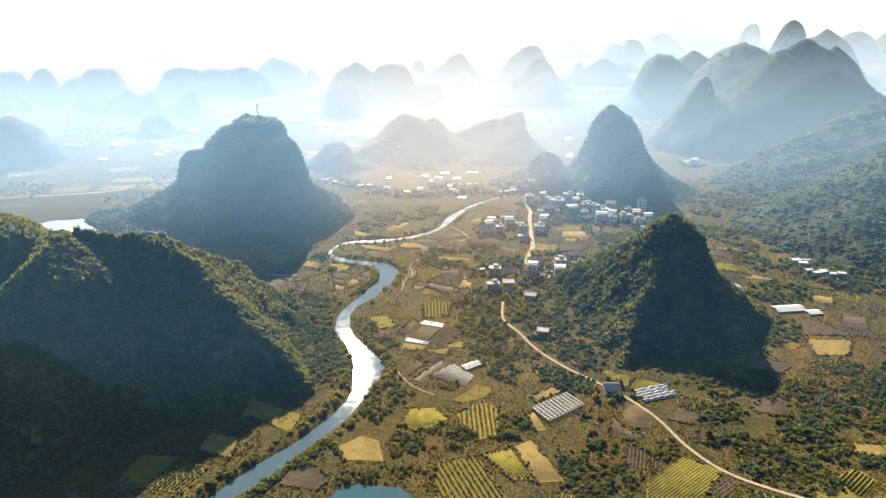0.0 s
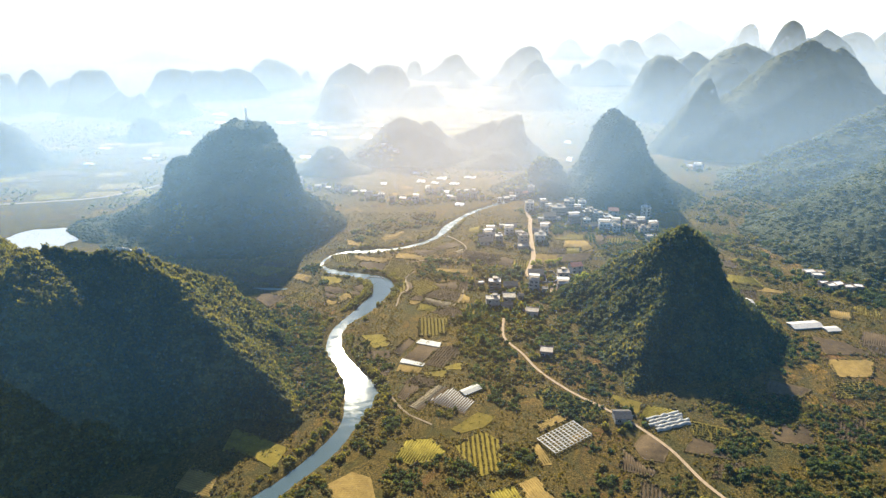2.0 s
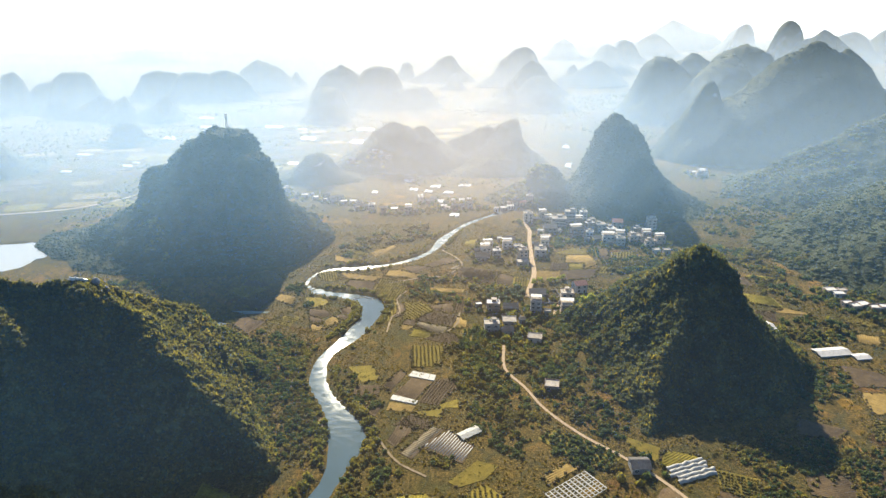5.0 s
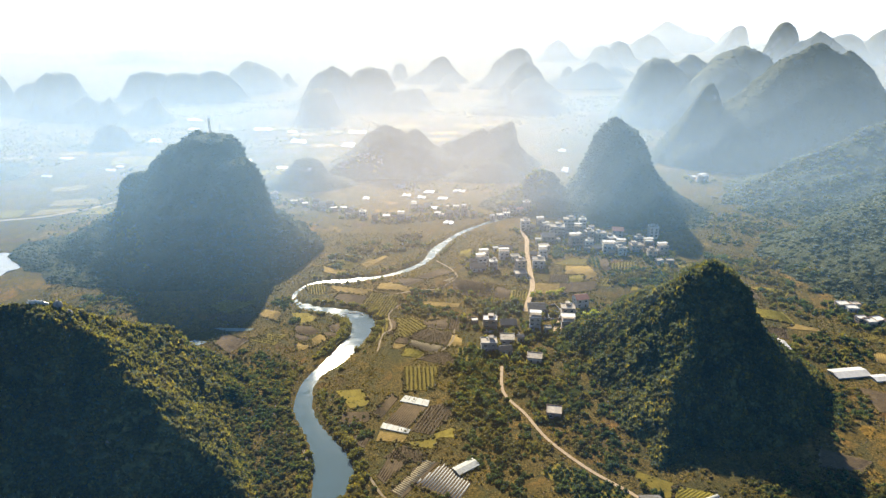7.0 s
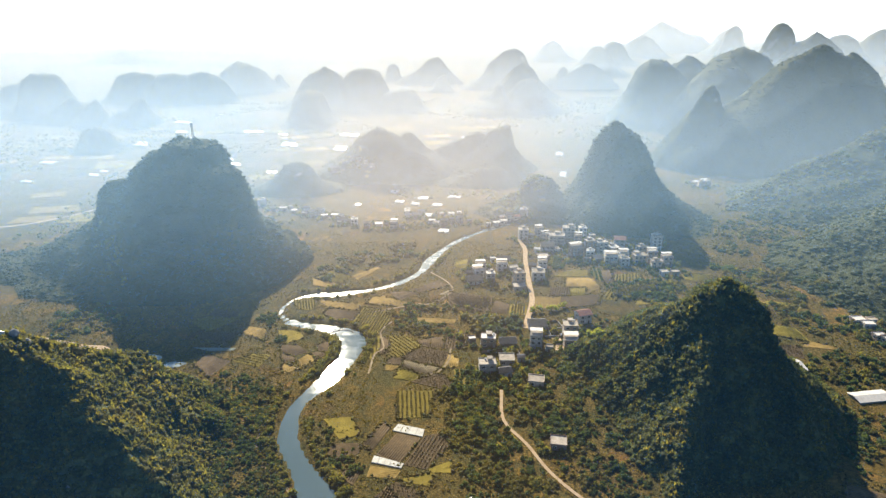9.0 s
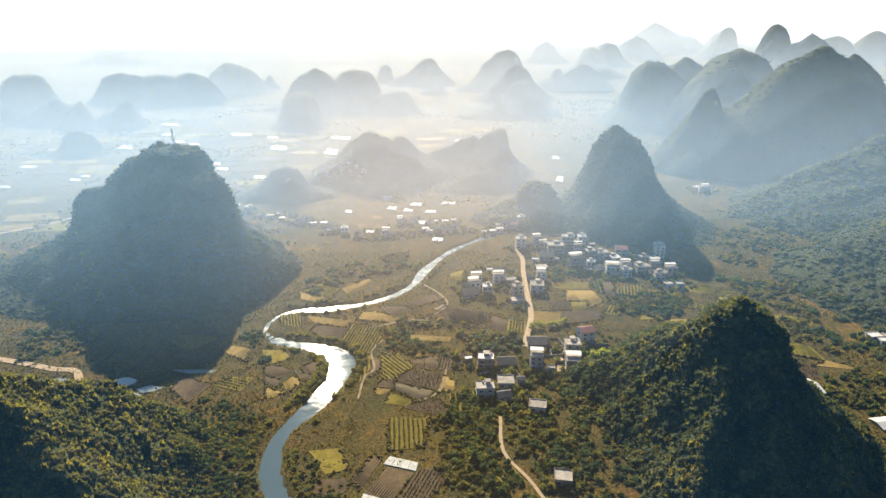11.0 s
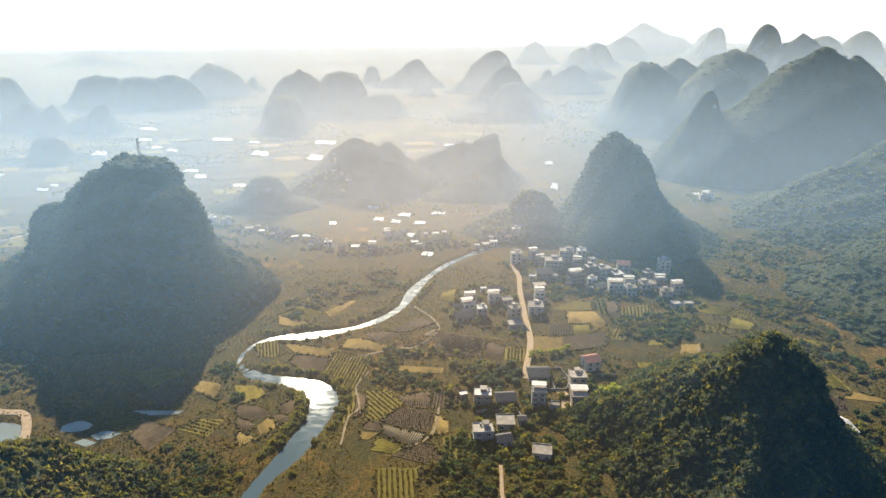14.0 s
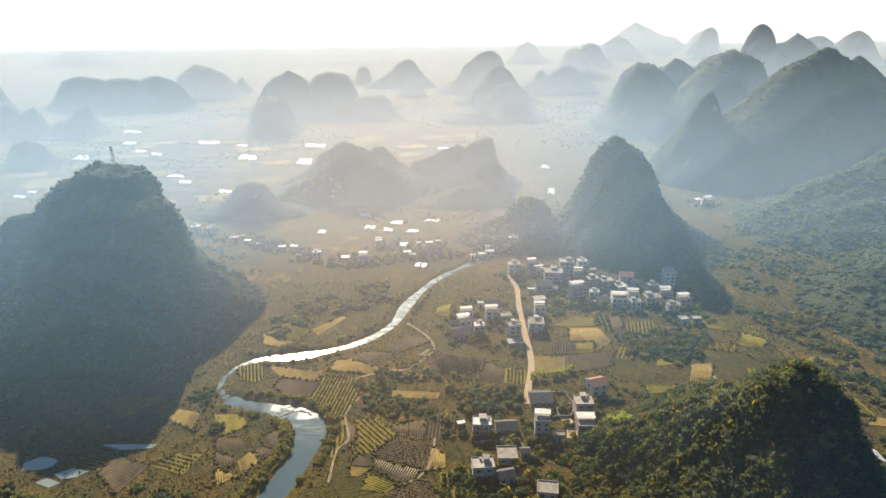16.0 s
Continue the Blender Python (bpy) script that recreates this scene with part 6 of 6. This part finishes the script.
# mast on the hilltop
mast = new("radio_mast")
mz = float(all_hills(np.array([-188.0]), np.array([620.0]))[0]) - 0.5
for k in range(4):
    bm = bmesh.new()
    a, q = (1 if k % 2 else -1), (1 if k > 1 else -1)
    d = Vector((-a * 0.8, -q * 0.8, 13.0))
    bmesh.ops.create_cone(bm, cap_ends=True, segments=6, radius1=0.16, radius2=0.12, depth=d.length, matrix=Matrix.Translation(Vector((a, q, 0)) + d / 2) @ d.to_track_quat("Z", "Y").to_matrix().to_4x4())
    part("leg", bm_mesh("leg", bm), STEEL, mast)
for z in (3, 6, 9, 12):
    bm = bmesh.new()
    s = 1 - z / 13 * 0.8 + 0.1
    for a in ((-s, s, -s - 0.06, -s + 0.06), (-s, s, s - 0.06, s + 0.06), (-s - 0.06, -s + 0.06, -s, s), (s - 0.06, s + 0.06, -s, s)):
        box_bm(bm, a[0], a[1], a[2], a[3], z - 0.08, z + 0.08)
    part("brace_ring", bm_mesh("brace_ring", bm), STEEL, mast)
for z in (10.5, 12.5):
    bm = bmesh.new()
    box_bm(bm, -1.1, 1.1, -0.3, 0.3, z, z + 0.9)
    part("antenna_panel", bm_mesh("antenna_panel", bm, 0.05), STEEL, mast, "grey antenna panel")
mast.location = (-188, 620, mz)
tagged(mast, "slender grey radio mast on a bare hilltop", "mast")

# a pale stone parapet along the near crest, with two bare rocks on the summit beside it
parapet = new("stone_parapet")
crest = [(-181.0, 334.0), (-178.4, 334.4), (-175.8, 334.6), (-173.2, 334.9), (-170.6, 335.2), (-168.0, 335.4)]
for k, ((ax, ay), (qx, qy)) in enumerate(zip(crest, crest[1:])):
    za, zb = (float(all_hills(np.array([x]), np.array([y]))[0]) + 1.0 for x, y in ((ax, ay), (qx, qy)))
    a, q = Vector((ax, ay, za)), Vector((qx, qy, zb))
    bm = bmesh.new()
    bmesh.ops.create_cube(bm, size=1.0, matrix=Matrix.Translation((a + q) / 2) @ (q - a).to_track_quat("X", "Z").to_matrix().to_4x4() @ Matrix.Diagonal(((q - a).length * 0.8, 0.4, 1.7, 1)))
    part("wall_panel", bm_mesh("wall_panel", bm, 0.06), BRIGHT_WHITE, parapet)
    bm = bmesh.new()
    bmesh.ops.create_cube(bm, size=1.0, matrix=Matrix.Translation(a) @ Matrix.Diagonal((0.5, 0.5, 2.6, 1)))
    part("post", bm_mesh("post", bm, 0.05), WALLS[0], parapet)
tagged(parapet, "pale stone parapet along the hill crest", "parapet")
for k, (x, y, size) in enumerate(((-164.5, 335.5, 2.0), (-160.8, 336.2, 1.6))):
    v, f = icosphere(2)
    v = v * np.random.default_rng(90 + k).uniform(0.7, 1.0, (len(v), 1)) * np.array([1.1, 0.8, 1.2]) * size
    me = mesh_from("rock", v, f)
    me.materials.append(ROCK)
    rock = new("rock", me)
    rock.location = (x, y, float(all_hills(np.array([x]), np.array([y]))[0]) + size * 0.6)
    tagged(rock, "bare grey limestone rock on the hill summit", "rock", "summit rocks")

# weir stones across the bend
r_w = np.random.default_rng(44)
for k in range(22):
    v, f = icosphere(1)
    v = v * r_w.uniform(0.55, 1.0, (len(v), 1)) * np.array([0.9, 0.7, 0.5])
    me = mesh_from("boulder", v, f)
    me.materials.append(ROCK)
    ob = new("boulder", me)
    u = k / 21
    ob.location = (-65 + 15 * u + r_w.normal(0, 0.3), 478.5 + 4 * math.sin(u * 3.1) + r_w.normal(0, 0.3), -1.15)
    ob.rotation_euler = (0, 0, r_w.uniform(0, 6))
    tagged(ob, "grey boulder in a low weir across the river", "boulder", "weir stones")

# yellow-green bamboo beside the road, and a bright tree
for pts, sz, leaf, text in ((((72, 499), (78, 500), (84, 501), (90, 503), (95, 506)), 2.3, BRIGHT_LEAF, "bright yellow-green hedge beside the dirt road"),
                            (((99, 436), (101, 437), (100, 434), (103, 440), (97, 439)), 3.4, BRIGHT_LEAF, "bright yellow-green bamboo clump")):
    pos = []
    for x, y in pts:
        for k in range(5):
            pos.append((x + r_w.normal(0, 1.1), y + r_w.normal(0, 1.0), max(0.0, float(all_hills(np.array([x * 1.0]), np.array([y * 1.0]))[0])) + sz * 0.5 + r_w.random() * sz))
    pos = np.array(pos)
    me = soup("hedge", pos, np.full(len(pos), sz * 0.65), CLUMPS, r_w)
    me.materials.append(leaf)
    tagged(new("hedge", me), text, "hedge", kind="stuff")


# groves and hedges on the far plain
r_f = np.random.default_rng(55)
fx, fy = r_f.uniform(-900, 900, 16000), 640 + 1100 * r_f.random(16000) ** 1.2
ok = (fbm(fx / 90, fy / 90, 4, 61) > 0.14) & (np.abs(fx) < 0.75 * fy) & (all_hills(fx, fy) < 0.5) & (river_gap(fx, fy) > 2)
for px_, py_ in HOUSES:
    ok &= np.hypot(fx - px_, fy - py_ - 4) > 9
fx, fy = fx[ok], fy[ok]
fs = r_f.uniform(1.0, 2.6, len(fx)) * (0.7 + fy / 2500)
me = soup("far_groves", np.stack([fx, fy, fs * 0.3], 1), fs, SMALL_CLUMPS, r_f)
me.materials.append(SCRUB)
tagged(new("far_groves", me), "dark groves and hedges scattered over the far plain", "groves", kind="stuff")


# ---- tinted sheets standing in for haze ----
# Haze colours with sun glow and blue shade put into the tint.
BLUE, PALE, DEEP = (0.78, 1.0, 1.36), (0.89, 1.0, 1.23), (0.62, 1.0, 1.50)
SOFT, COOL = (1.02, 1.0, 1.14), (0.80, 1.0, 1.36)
scene.cycles.transparent_max_bounces = 48


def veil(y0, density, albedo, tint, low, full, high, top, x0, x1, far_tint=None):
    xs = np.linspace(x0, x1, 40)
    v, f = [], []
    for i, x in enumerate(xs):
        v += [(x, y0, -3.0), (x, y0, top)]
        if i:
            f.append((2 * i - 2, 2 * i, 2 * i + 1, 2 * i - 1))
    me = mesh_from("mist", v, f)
    me.materials.append(haze_sheet_material("haze_sheet", density, albedo, tint, far_tint or tint, low, full, high, top, x0, x1, y0))
    tagged(new("mist", me), "thin tinted sheet standing in for haze between the hills", "mist", "mist banks", "stuff")


for y0, dense in ((12, 0.005), (24, 0.005), (45, 0.012), (80, 0.010)):                                     # sheets added below the flight line to haze the first seconds
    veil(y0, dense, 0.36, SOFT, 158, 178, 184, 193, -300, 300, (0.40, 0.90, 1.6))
# The next three sheets put the near hills' blue shade into their tint.
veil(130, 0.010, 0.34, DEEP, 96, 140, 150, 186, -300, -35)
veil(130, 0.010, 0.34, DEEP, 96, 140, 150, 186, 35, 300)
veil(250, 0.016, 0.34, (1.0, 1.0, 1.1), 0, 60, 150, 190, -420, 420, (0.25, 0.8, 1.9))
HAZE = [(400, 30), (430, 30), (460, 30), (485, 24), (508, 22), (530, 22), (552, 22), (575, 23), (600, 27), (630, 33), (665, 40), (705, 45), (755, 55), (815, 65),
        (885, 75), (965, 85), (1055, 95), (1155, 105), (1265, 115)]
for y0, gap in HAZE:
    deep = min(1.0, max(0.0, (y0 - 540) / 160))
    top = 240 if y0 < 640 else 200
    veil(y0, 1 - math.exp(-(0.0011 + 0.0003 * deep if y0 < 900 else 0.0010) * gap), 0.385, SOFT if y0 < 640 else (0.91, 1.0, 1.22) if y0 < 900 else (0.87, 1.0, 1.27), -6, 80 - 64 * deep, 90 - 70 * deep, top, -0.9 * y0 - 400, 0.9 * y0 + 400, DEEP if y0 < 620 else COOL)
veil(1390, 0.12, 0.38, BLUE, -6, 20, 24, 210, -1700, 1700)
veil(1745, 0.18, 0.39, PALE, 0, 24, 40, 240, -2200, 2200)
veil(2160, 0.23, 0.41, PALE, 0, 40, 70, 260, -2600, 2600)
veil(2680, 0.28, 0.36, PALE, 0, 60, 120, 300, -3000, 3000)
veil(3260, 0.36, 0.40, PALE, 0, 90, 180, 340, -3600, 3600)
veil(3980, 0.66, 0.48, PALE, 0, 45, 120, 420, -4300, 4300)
# Almost solid pale sheet added to hide the ground's far edge.
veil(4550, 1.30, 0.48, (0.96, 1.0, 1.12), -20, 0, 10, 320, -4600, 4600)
